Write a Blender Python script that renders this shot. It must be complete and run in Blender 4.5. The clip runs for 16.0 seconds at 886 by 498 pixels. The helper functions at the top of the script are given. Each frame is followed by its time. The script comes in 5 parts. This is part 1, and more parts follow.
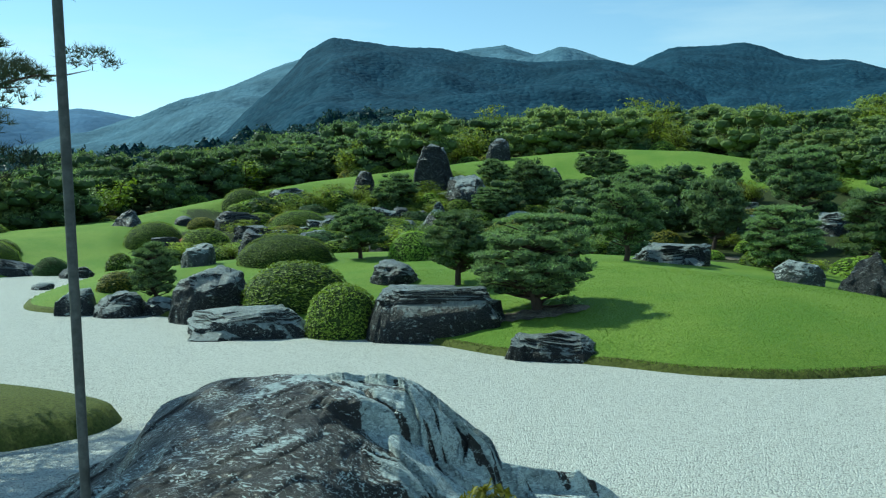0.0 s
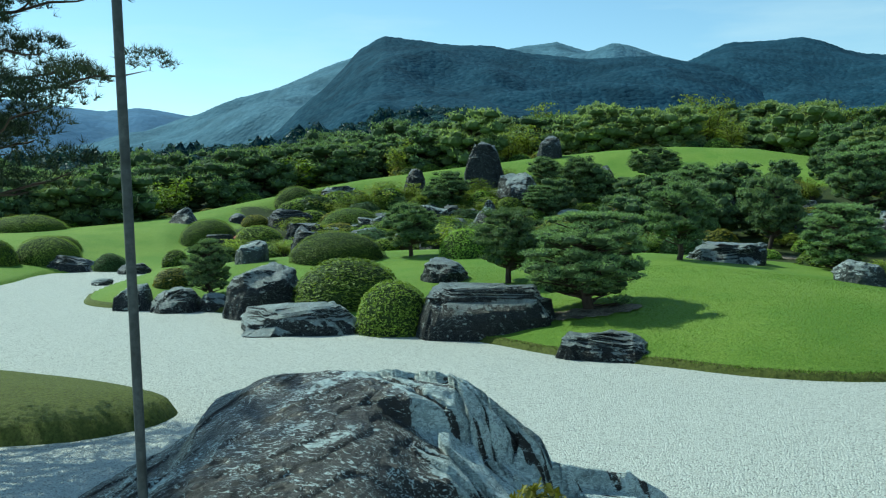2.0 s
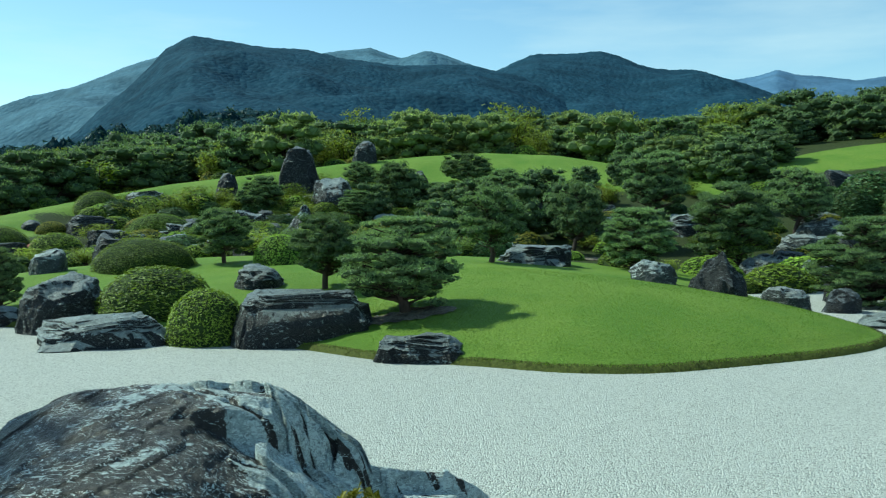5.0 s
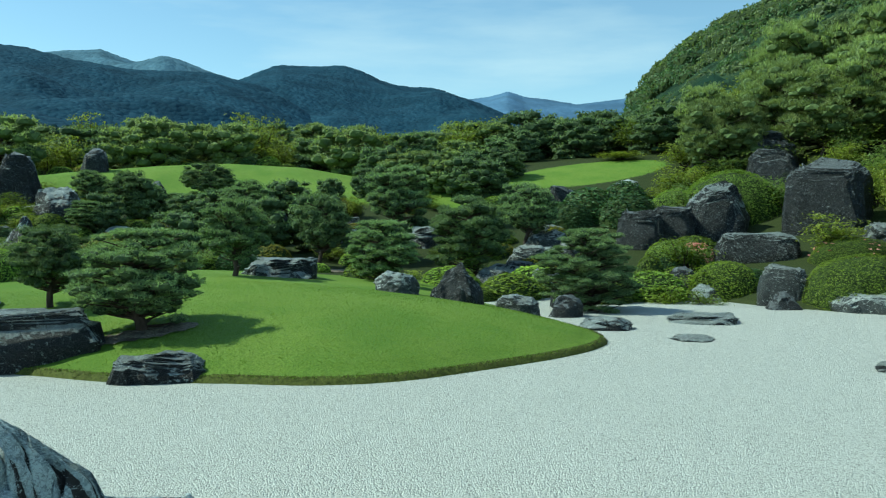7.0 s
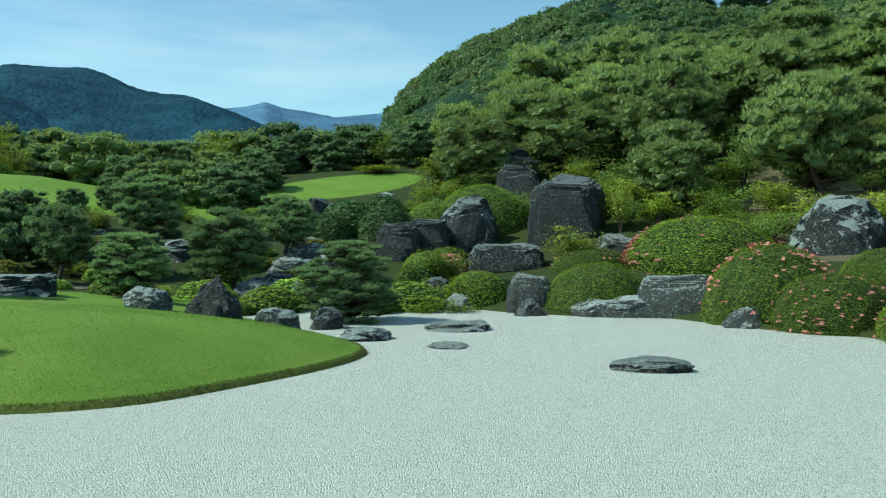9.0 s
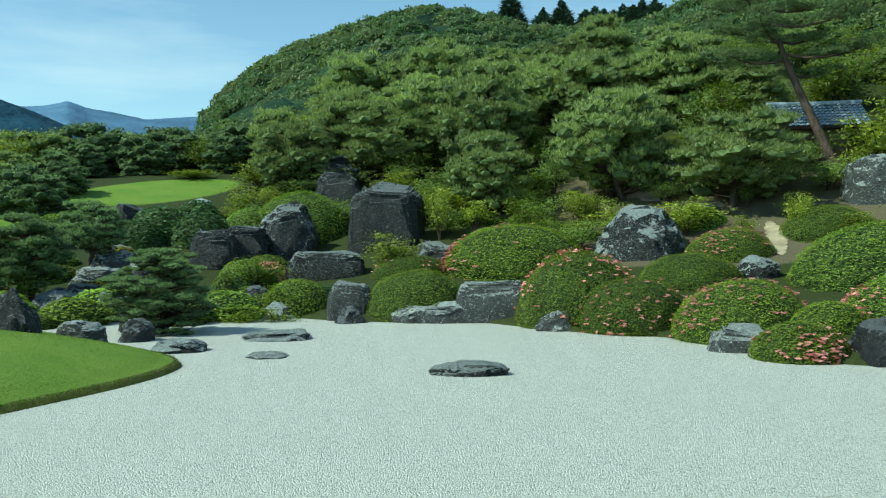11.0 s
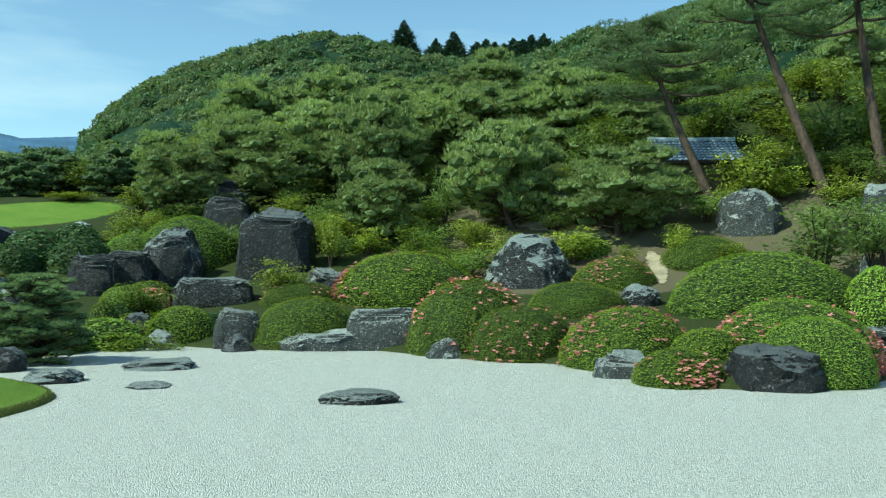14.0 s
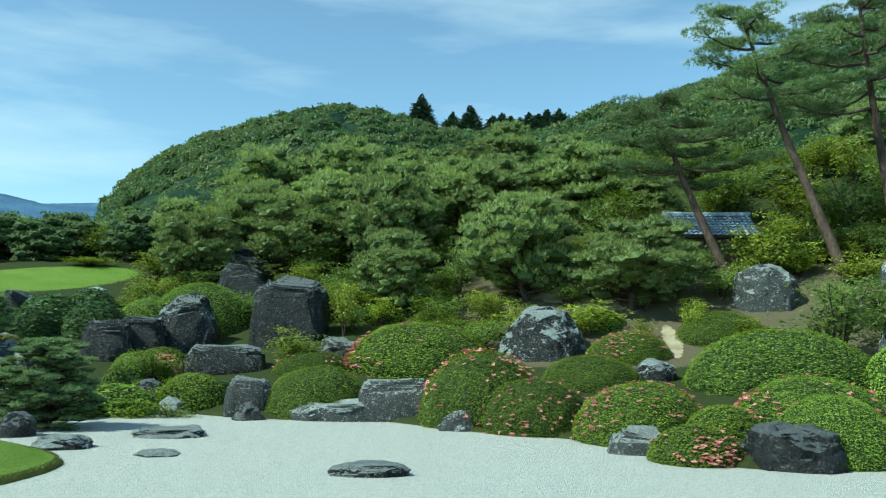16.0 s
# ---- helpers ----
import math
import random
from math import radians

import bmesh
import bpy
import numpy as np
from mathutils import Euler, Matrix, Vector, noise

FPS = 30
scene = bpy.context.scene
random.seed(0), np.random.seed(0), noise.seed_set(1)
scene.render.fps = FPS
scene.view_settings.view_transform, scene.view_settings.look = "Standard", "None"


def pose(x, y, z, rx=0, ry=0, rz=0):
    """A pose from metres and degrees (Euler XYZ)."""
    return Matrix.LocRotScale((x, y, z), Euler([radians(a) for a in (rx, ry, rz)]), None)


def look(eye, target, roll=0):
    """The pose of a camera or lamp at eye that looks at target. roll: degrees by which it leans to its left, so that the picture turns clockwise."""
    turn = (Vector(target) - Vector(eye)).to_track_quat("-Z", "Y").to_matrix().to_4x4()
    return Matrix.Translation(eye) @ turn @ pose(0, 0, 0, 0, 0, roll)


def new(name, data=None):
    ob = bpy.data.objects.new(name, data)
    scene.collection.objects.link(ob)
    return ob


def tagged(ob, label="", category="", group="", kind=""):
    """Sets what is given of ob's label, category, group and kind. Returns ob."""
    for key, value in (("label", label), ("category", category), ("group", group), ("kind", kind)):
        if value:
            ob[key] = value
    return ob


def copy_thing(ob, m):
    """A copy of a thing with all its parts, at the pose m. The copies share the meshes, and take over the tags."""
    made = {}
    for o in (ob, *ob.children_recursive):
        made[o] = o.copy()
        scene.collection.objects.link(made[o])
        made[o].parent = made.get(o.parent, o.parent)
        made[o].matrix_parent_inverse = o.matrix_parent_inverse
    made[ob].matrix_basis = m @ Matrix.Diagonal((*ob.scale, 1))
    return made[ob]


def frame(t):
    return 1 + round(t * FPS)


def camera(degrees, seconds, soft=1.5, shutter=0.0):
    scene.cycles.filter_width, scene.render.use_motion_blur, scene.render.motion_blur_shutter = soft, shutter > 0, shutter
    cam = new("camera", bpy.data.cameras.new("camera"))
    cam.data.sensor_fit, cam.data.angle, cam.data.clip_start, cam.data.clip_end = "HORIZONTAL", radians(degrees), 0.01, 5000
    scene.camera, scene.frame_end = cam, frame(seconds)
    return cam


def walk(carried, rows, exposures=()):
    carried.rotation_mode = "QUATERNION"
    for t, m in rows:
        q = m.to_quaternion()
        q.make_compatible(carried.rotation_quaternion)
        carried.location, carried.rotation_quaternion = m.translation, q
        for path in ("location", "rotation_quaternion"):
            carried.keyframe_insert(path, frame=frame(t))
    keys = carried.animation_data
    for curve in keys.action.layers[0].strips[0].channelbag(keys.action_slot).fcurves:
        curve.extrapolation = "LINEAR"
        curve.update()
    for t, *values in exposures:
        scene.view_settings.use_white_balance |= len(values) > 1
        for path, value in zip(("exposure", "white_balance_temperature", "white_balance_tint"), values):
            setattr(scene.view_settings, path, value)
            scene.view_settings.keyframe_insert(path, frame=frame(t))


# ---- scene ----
cam = camera(53.76, 16.0, soft=1.2)
EYE = 2.2
# seconds, yaw, pitch, roll of a camera that turns where it stands
ROWS = [
    (0.0, 0.0, -2.37, -0.19),
    (0.5, -0.17, -2.4, -0.21),
    (1.0, 0.45, -2.4, -0.24),
    (1.5, 1.79, -2.46, -0.25),
    (2.0, 3.31, -2.52, -0.28),
    (2.5, 4.0, -2.56, -0.23),
    (3.0, 3.5, -2.63, -0.24),
    (3.2, 3.27, -2.62, -0.16),
    (5.3, -11.22, -2.0, -0.1),
    (5.5, -12.84, -1.91, -0.17),
    (6.0, -17.22, -1.72, -0.1),
    (6.5, -21.1, -1.54, -0.05),
    (7.0, -25.26, -1.37, 0.03),
    (7.5, -29.12, -1.21, 0.09),
    (8.0, -32.33, -1.06, 0.17),
    (8.5, -36.53, -0.82, 0.25),
    (9.0, -40.92, -0.62, 0.31),
    (9.5, -44.66, -0.49, 0.39),
    (9.7, -46.11, -0.42, 0.47),
    (11.8, -56.7, 0.01, 0.48),
    (12.0, -57.98, 0.09, 0.57),
    (12.5, -60.11, 0.3, 0.55),
    (13.0, -60.25, 0.73, 0.36),
    (13.5, -59.97, 1.18, 0.2),
    (14.0, -59.76, 1.55, 0.04),
    (14.5, -59.54, 1.88, -0.01),
    (15.0, -59.3, 2.29, -0.13),
    (15.5, -58.98, 3.6, -0.4),
    (16.0, -58.89, 6.17, -0.91),
]
walk(cam, [(t, pose(0, 0, EYE, 90 + pitch, roll, yaw)) for t, yaw, pitch, roll in ROWS],
     [(0.0, 0.10, 5830, -17), (6.0, 0.13, 5950, -17), (13.0, 0.27, 6120, -17), (16.0, 0.34, 5950, -17)])

# ---- sky and sun ----
SUN_AZ, SUN_EL = 58.0, 47.0     # degrees left of +y, degrees up
sun_way = Vector((-math.sin(radians(SUN_AZ)) * math.cos(radians(SUN_EL)), math.cos(radians(SUN_AZ)) * math.cos(radians(SUN_EL)), math.sin(radians(SUN_EL))))
sun = new("sun", bpy.data.lights.new("sun", "SUN"))
sun.data.energy, sun.data.angle, sun.data.color = 4.5, radians(0.6), (1.0, 0.95, 0.84)
sun.matrix_world = look(sun_way * 60, (0, 0, 0))
world = bpy.data.worlds.new("sky")
scene.world = world
world.use_nodes = True
wn, wl = world.node_tree.nodes, world.node_tree.links
sky = wn.new("ShaderNodeTexSky")
sky.sky_type, sky.sun_disc = "NISHITA", False
sky.sun_elevation, sky.sun_rotation = radians(SUN_EL), radians(-SUN_AZ)
sky.air_density, sky.dust_density, sky.ozone_density = 1.0, 0.0, 1.6
# thin streaks of high cloud over the whole sky
wco, wmap, wnoise, wramp, wmix = (wn.new("ShaderNode" + k) for k in ("TexCoord", "Mapping", "TexNoise", "ValToRGB", "Mix"))
wmap.inputs["Scale"].default_value = (1.6, 1.6, 9.0)
wnoise.inputs["Scale"].default_value, wnoise.inputs["Detail"].default_value, wnoise.inputs["Roughness"].default_value = 1.7, 6.0, 0.55
wramp.color_ramp.elements[1].color = (0.7, 0.7, 0.7, 1)
wramp.color_ramp.elements[0].position, wramp.color_ramp.elements[1].position = 0.47, 0.9
wmix.data_type = "RGBA"
wmix.inputs["B"].default_value = (5.4, 6.0, 6.6, 1)
wl.new(wco.outputs["Generated"], wmap.inputs["Vector"])
wl.new(wmap.outputs["Vector"], wnoise.inputs["Vector"])
wl.new(wnoise.outputs["Fac"], wramp.inputs["Fac"])
wl.new(wramp.outputs["Color"], wmix.inputs["Factor"])
wl.new(sky.outputs["Color"], wmix.inputs["A"])
wl.new(wmix.outputs["Result"], wn["Background"].inputs["Color"])
wn["Background"].inputs["Strength"].default_value = 0.142

# ---- materials ----
def material(name, rough=0.8, spec=0.3):
    m = bpy.data.materials.new(name)
    m.use_nodes = True
    b = m.node_tree.nodes["Principled BSDF"]
    b.inputs["Roughness"].default_value = rough
    b.inputs["Specular IOR Level"].default_value = spec
    return m, m.node_tree.nodes, m.node_tree.links, b


def noise_node(nt, links, scale, detail=4.0, rough=0.55, stretch=(1, 1, 1), coord="Object", warp=0.0):
    co, mp, n = nt.new("ShaderNodeTexCoord"), nt.new("ShaderNodeMapping"), nt.new("ShaderNodeTexNoise")
    mp.inputs["Scale"].default_value = stretch
    n.inputs["Scale"].default_value, n.inputs["Detail"].default_value, n.inputs["Roughness"].default_value = scale, detail, rough
    n.inputs["Distortion"].default_value = warp
    if coord == "Position":
        links.new(nt.new("ShaderNodeNewGeometry").outputs["Position"], mp.inputs["Vector"])
    else:
        links.new(co.outputs[coord], mp.inputs["Vector"])
    links.new(mp.outputs["Vector"], n.inputs["Vector"])
    return n


def ramp(nt, links, source, stops):
    r = nt.new("ShaderNodeValToRGB")
    e = r.color_ramp.elements
    while len(e) < len(stops):
        e.new(0.5)
    for k, (at, col) in zip(e, stops):
        k.position, k.color = at, (*col, 1)
    links.new(source, r.inputs["Fac"])
    return r.outputs["Color"]


def blend(nt, links, a, b, fac, mode="MIX"):
    m = nt.new("ShaderNodeMix")
    m.data_type, m.blend_type = "RGBA", mode
    for key, v in (("A", a), ("B", b)):
        if isinstance(v, tuple):
            m.inputs[key].default_value = (*v, 1)
        else:
            links.new(v, m.inputs[key])
    if isinstance(fac, float):
        m.inputs["Factor"].default_value = fac
    else:
        links.new(fac, m.inputs["Factor"])
    return m.outputs["Result"]


def relief(nt, links, source, shader, strength=0.5, distance=0.02, chain=None):
    b = nt.new("ShaderNodeBump")
    b.inputs["Strength"].default_value, b.inputs["Distance"].default_value = strength, distance
    links.new(source, b.inputs["Height"])
    if chain:
        links.new(chain, b.inputs["Normal"])
    links.new(b.outputs["Normal"], shader.inputs["Normal"])
    return b.outputs["Normal"]


def leaf_material(name, dark, light, thin=0.3, rough=0.55, tint=(1.25, 1.3, 0.7), spec=0.25):
    """Leaves: each one its own shade, some light through them."""
    m, nt, ln, b = material(name, rough, spec)
    geo = nt.new("ShaderNodeNewGeometry")
    obj = nt.new("ShaderNodeObjectInfo")
    col = ramp(nt, ln, geo.outputs["Random Per Island"], [(0.0, dark), (0.6, tuple((a + c) / 2 for a, c in zip(dark, light))), (1.0, light)])
    patch = noise_node(nt, ln, 1.3, 3.0, coord="Position")
    col = blend(nt, ln, col, tuple(c * 0.72 for c in dark), ramp(nt, ln, patch.outputs["Fac"], [(0.35, (0.35, 0.35, 0.35)), (0.6, (0, 0, 0))]))
    hue = nt.new("ShaderNodeHueSaturation")
    mr = nt.new("ShaderNodeMapRange")
    mr.inputs["To Min"].default_value, mr.inputs["To Max"].default_value = 0.7, 1.28
    ln.new(obj.outputs["Random"], mr.inputs["Value"])
    ln.new(mr.outputs["Result"], hue.inputs["Value"])
    ln.new(col, hue.inputs["Color"])
    ln.new(hue.outputs["Color"], b.inputs["Base Color"])
    tr, mix = nt.new("ShaderNodeBsdfTranslucent"), nt.new("ShaderNodeMixShader")
    tinted = blend(nt, ln, hue.outputs["Color"], tint, 1.0, "MULTIPLY")
    ln.new(tinted, tr.inputs["Color"])
    mix.inputs["Fac"].default_value = thin
    ln.new(b.outputs["BSDF"], mix.inputs[1])
    ln.new(tr.outputs["BSDF"], mix.inputs[2])
    ln.new(mix.outputs["Shader"], nt["Material Output"].inputs["Surface"])
    return m


def plain_material(name, a, c, scale=6.0, rough=0.8, lift=0.4, dist=0.02, stretch=(1, 1, 1), spec=0.3):
    m, nt, ln, b = material(name, rough, spec)
    n1, n2 = noise_node(nt, ln, scale, 6.0, 0.6, stretch), noise_node(nt, ln, scale * 0.17, 2.0, 0.5, stretch)
    col = ramp(nt, ln, n1.outputs["Fac"], [(0.3, a), (0.7, c)])
    col = blend(nt, ln, col, tuple(k * 0.6 for k in a), ramp(nt, ln, n2.outputs["Fac"], [(0.45, (0, 0, 0)), (0.7, (0.7, 0.7, 0.7))]))
    ln.new(col, b.inputs["Base Color"])
    relief(nt, ln, n1.outputs["Fac"], b, lift, dist)
    return m


def rock_material(name, dark, mid, vein_and_sunlit, amount=0.62, grain=1.0, rough=0.45, top=0.30):
    """Blue-grey garden stone: bedded, cracked, with pale weathered streaks, and sunlit upward faces painted pale."""
    m, nt, ln, b = material(name, rough, 0.4)
    obj = nt.new("ShaderNodeObjectInfo")
    geo, sep = nt.new("ShaderNodeNewGeometry"), nt.new("ShaderNodeSeparateXYZ")
    ln.new(geo.outputs["Normal"], sep.inputs["Vector"])
    big = noise_node(nt, ln, 0.9 * grain, 5.0, 0.6, (1, 1, 1.8), "Position", 0.6)
    fine = noise_node(nt, ln, 10.0 * grain, 9.0, 0.72, (1, 1, 1.6), "Position", 0.4)
    streak = noise_node(nt, ln, 3.2 * grain, 9.0, 0.7, (1, 1.2, 1.5), "Position", 1.6)
    col = ramp(nt, ln, fine.outputs["Fac"], [(0.32, dark), (0.68, mid)])

    def calc(op, a, c):
        n = nt.new("ShaderNodeMath")
        n.operation = op
        for k, v in enumerate((a, c)):
            if isinstance(v, float):
                n.inputs[k].default_value = v
            else:
                ln.new(v, n.inputs[k])
        return n.outputs["Value"]

    # sunlight on upward faces is painted in as pale, crisp-edged patches
    up = calc("MULTIPLY", sep.outputs["Z"], top)
    score = calc("ADD", calc("ADD", calc("MULTIPLY", big.outputs["Fac"], 0.45), calc("MULTIPLY", streak.outputs["Fac"], 0.65)), up)
    score = calc("ADD", score, calc("MULTIPLY", fine.outputs["Fac"], 0.22))
    patch = ramp(nt, ln, score, [(amount + 0.10, (0, 0, 0)), (amount + 0.16, (0.9, 0.9, 0.9))])
    pale = ramp(nt, ln, fine.outputs["Fac"], [(0.3, tuple(0.45 * v for v in vein_and_sunlit)), (0.62, vein_and_sunlit)])
    col = blend(nt, ln, col, pale, patch)
    fleck = noise_node(nt, ln, 17.0 * grain, 4.0, 0.6, (1, 1, 1.8), "Position", 1.0)
    col = blend(nt, ln, col, tuple(1.15 * v for v in vein_and_sunlit), ramp(nt, ln, calc("ADD", fleck.outputs["Fac"], calc("MULTIPLY", streak.outputs["Fac"], 0.5)), [(0.865, (0, 0, 0)), (0.89, (0.95, 0.95, 0.95))]))
    hue, mr = nt.new("ShaderNodeHueSaturation"), nt.new("ShaderNodeMapRange")
    mr.inputs["To Min"].default_value, mr.inputs["To Max"].default_value = 0.75, 1.25
    ln.new(obj.outputs["Random"], mr.inputs["Value"])
    ln.new(mr.outputs["Result"], hue.inputs["Value"])
    ln.new(col, hue.inputs["Color"])
    ln.new(hue.outputs["Color"], b.inputs["Base Color"])
    crack = nt.new("ShaderNodeTexVoronoi")
    crack.feature, crack.inputs["Scale"].default_value = "DISTANCE_TO_EDGE", 2.0 * grain
    warp = nt.new("ShaderNodeVectorMath")
    warp.operation = "ADD"
    ln.new(geo.outputs["Position"], warp.inputs[0])
    ln.new(fine.outputs["Color"], warp.inputs[1])
    ln.new(warp.outputs["Vector"], crack.inputs["Vector"])
    edge = ramp(nt, ln, crack.outputs["Distance"], [(0.0, (0, 0, 0)), (0.05, (1, 1, 1))])
    first = relief(nt, ln, streak.outputs["Fac"], b, 1.0, 0.22 / grain)
    second = relief(nt, ln, edge, b, 0.5, 0.03, first)
    relief(nt, ln, fine.outputs["Fac"], b, 1.0, 0.09 / grain, second)
    return m


ROCK = rock_material("blue_grey_stone", (0.007, 0.009, 0.010), (0.040, 0.046, 0.050), (0.48, 0.54, 0.53), 0.86, rough=0.40, top=0.62)
ROCK_DARK = rock_material("black_stone", (0.006, 0.007, 0.009), (0.040, 0.046, 0.050), (0.24, 0.265, 0.275), 0.87, rough=0.46, top=0.55)
ROCK_PALE = rock_material("pale_weathered_stone", (0.026, 0.031, 0.033), (0.11, 0.125, 0.123), (0.52, 0.57, 0.55), 0.78, rough=0.5, top=0.5)


def near_rock_material():
    """Brown-black skin worn through to blue-grey stone on the ledges, with pale flecks and painted glints all over."""
    m, nt, ln, b = material("streaked_stone", 0.36, 0.45)
    at = nt.new("ShaderNodeAttribute")
    at.attribute_name = "pale"
    big = noise_node(nt, ln, 3.0, 6.0, 0.65, (1, 1, 1.5), "Position", 0.8)
    fine = noise_node(nt, ln, 22.0, 8.0, 0.7, (1, 1, 1.4), "Position", 0.5)
    fleck_glint = noise_node(nt, ln, 34.0, 4.0, 0.65, (0.6, 1.5, 1.6), "Position", 1.4)
    skin = ramp(nt, ln, fine.outputs["Fac"], [(0.3, (0.008, 0.0075, 0.007)), (0.7, (0.034, 0.030, 0.027))])
    skin = blend(nt, ln, skin, (0.045, 0.037, 0.026), ramp(nt, ln, big.outputs["Fac"], [(0.52, (0, 0, 0)), (0.72, (0.5, 0.5, 0.5))]))
    worn = ramp(nt, ln, fine.outputs["Fac"], [(0.3, (0.08, 0.10, 0.105)), (0.64, (0.46, 0.54, 0.53))])

    def add(a, c, k):
        n = nt.new("ShaderNodeMath")
        n.operation = "MULTIPLY_ADD"
        ln.new(c, n.inputs[0])
        n.inputs[1].default_value = k
        ln.new(a, n.inputs[2])
        return n.outputs["Value"]

    score = add(add(at.outputs["Fac"], big.outputs["Fac"], 0.5), fine.outputs["Fac"], 0.45)
    col = blend(nt, ln, skin, worn, ramp(nt, ln, score, [(0.97, (0, 0, 0)), (1.06, (1, 1, 1))]))
    # pale flecks, with the sheen of small facets painted in among them
    col = blend(nt, ln, col, (0.60, 0.68, 0.67), ramp(nt, ln, add(add(fleck_glint.outputs["Fac"], at.outputs["Fac"], 0.10), big.outputs["Fac"], 0.35), [(0.775, (0, 0, 0)), (0.81, (0.9, 0.9, 0.9))]))
    ln.new(col, b.inputs["Base Color"])
    first = relief(nt, ln, big.outputs["Fac"], b, 0.6, 0.06)
    relief(nt, ln, fine.outputs["Fac"], b, 0.9, 0.03, first)
    return m


ROCK_NEAR = near_rock_material()
AZALEA = leaf_material("clipped_azalea_leaves", (0.098, 0.150, 0.016), (0.305, 0.39, 0.050), 0.3)
AZALEA_LIGHT = leaf_material("fresh_azalea_leaves", (0.140, 0.235, 0.028), (0.42, 0.57, 0.09), 0.32)
AZALEA_YELLOW = leaf_material("yellowed_azalea_leaves", (0.140, 0.140, 0.014), (0.385, 0.350, 0.049), 0.3)
AZALEA_DARK = leaf_material("dark_hedge_leaves", (0.028, 0.066, 0.024), (0.12, 0.205, 0.070), 0.28)
# shade inside shrubs and needle pads, put into the colour of solid cores
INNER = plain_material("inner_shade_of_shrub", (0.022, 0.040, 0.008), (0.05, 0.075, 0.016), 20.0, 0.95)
PINE_SHADE_LIGHT = plain_material("inner_shade_of_light_pine", (0.070, 0.105, 0.035), (0.18, 0.24, 0.085), 24.0, 0.95)
PINE_SHADE = plain_material("inner_shade_of_pine", (0.036, 0.064, 0.026), (0.10, 0.14, 0.054), 24.0, 0.95)
MAPLE = leaf_material("young_yellow_green_leaves", (0.150, 0.190, 0.028), (0.50, 0.58, 0.12), 0.42)
MAPLE_GREEN = leaf_material("young_green_leaves", (0.115, 0.185, 0.052), (0.37, 0.47, 0.16), 0.5)
PETAL = leaf_material("coral_pink_petals", (0.48, 0.16, 0.13), (0.80, 0.42, 0.36), 0.25, tint=(1.1, 0.9, 0.9))
NEEDLE = leaf_material("dark_pine_needles", (0.090, 0.148, 0.070), (0.40, 0.52, 0.24), 0.32)
# lit copy of the needles: sunshine is put into its brighter base colour
NEEDLE_LIGHT = leaf_material("sunlit_pine_needles", (0.15, 0.20, 0.075), (0.50, 0.58, 0.24), 0.4)
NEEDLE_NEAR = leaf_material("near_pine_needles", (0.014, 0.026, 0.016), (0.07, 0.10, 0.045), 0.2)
WOODS = leaf_material("woodland_leaves", (0.058, 0.125, 0.052), (0.25, 0.38, 0.165), 0.4)
WOODS_GREY = leaf_material("evergreen_woodland_leaves", (0.10, 0.15, 0.065), (0.36, 0.44, 0.19), 0.4)
CEDAR = leaf_material("cedar_leaves", (0.020, 0.045, 0.030), (0.075, 0.13, 0.075), 0.15)
BARK = plain_material("pine_bark", (0.035, 0.026, 0.020), (0.12, 0.085, 0.065), 14.0, 0.9, 0.9, 0.03, (1, 1, 0.35))
BARK_RED = plain_material("red_pine_bark", (0.05, 0.037, 0.030), (0.15, 0.105, 0.08), 10.0, 0.9, 0.9, 0.03, (1, 1, 0.4))
STEEL = plain_material("weathered_steel", (0.045, 0.05, 0.052), (0.10, 0.108, 0.108), 30.0, 0.5, 0.1, 0.002)
TILE = plain_material("glazed_roof_tile", (0.22, 0.28, 0.34), (0.40, 0.47, 0.54), 5.0, 0.25, 0.1, 0.004, spec=0.6)
TIMBER = plain_material("dark_timber", (0.03, 0.022, 0.016), (0.07, 0.05, 0.036), 8.0, 0.7, 0.3, 0.01, (1, 1, 0.2))
PLASTER = plain_material("brown_plaster", (0.16, 0.13, 0.10), (0.22, 0.18, 0.14), 5.0, 0.9, 0.1, 0.004)


def make_gravel():
    m, nt, ln, b = material("white_gravel", 0.85, 0.2)
    cell = nt.new("ShaderNodeTexVoronoi")
    cell.inputs["Scale"].default_value = 58.0
    geo = nt.new("ShaderNodeNewGeometry")
    ln.new(geo.outputs["Position"], cell.inputs["Vector"])
    sep = nt.new("ShaderNodeSeparateColor")
    ln.new(cell.outputs["Color"], sep.inputs["Color"])
    col = ramp(nt, ln, sep.outputs["Red"], [(0.0, (0.31, 0.31, 0.29)), (0.22, (0.52, 0.52, 0.49)), (1.0, (0.70, 0.70, 0.66))])
    wide = noise_node(nt, ln, 0.5, 4.0, 0.6, coord="Position")
    col = blend(nt, ln, col, (0.86, 0.88, 0.86), ramp(nt, ln, wide.outputs["Fac"], [(0.3, (0.85, 0.85, 0.85)), (0.7, (1, 1, 1))]), "MULTIPLY")
    ln.new(col, b.inputs["Base Color"])
    lumps = noise_node(nt, ln, 3.5, 4.0, 0.6, coord="Position")
    first = relief(nt, ln, lumps.outputs["Fac"], b, 0.35, 0.05)
    relief(nt, ln, cell.outputs["Distance"], b, 0.8, -0.03, first)
    return m


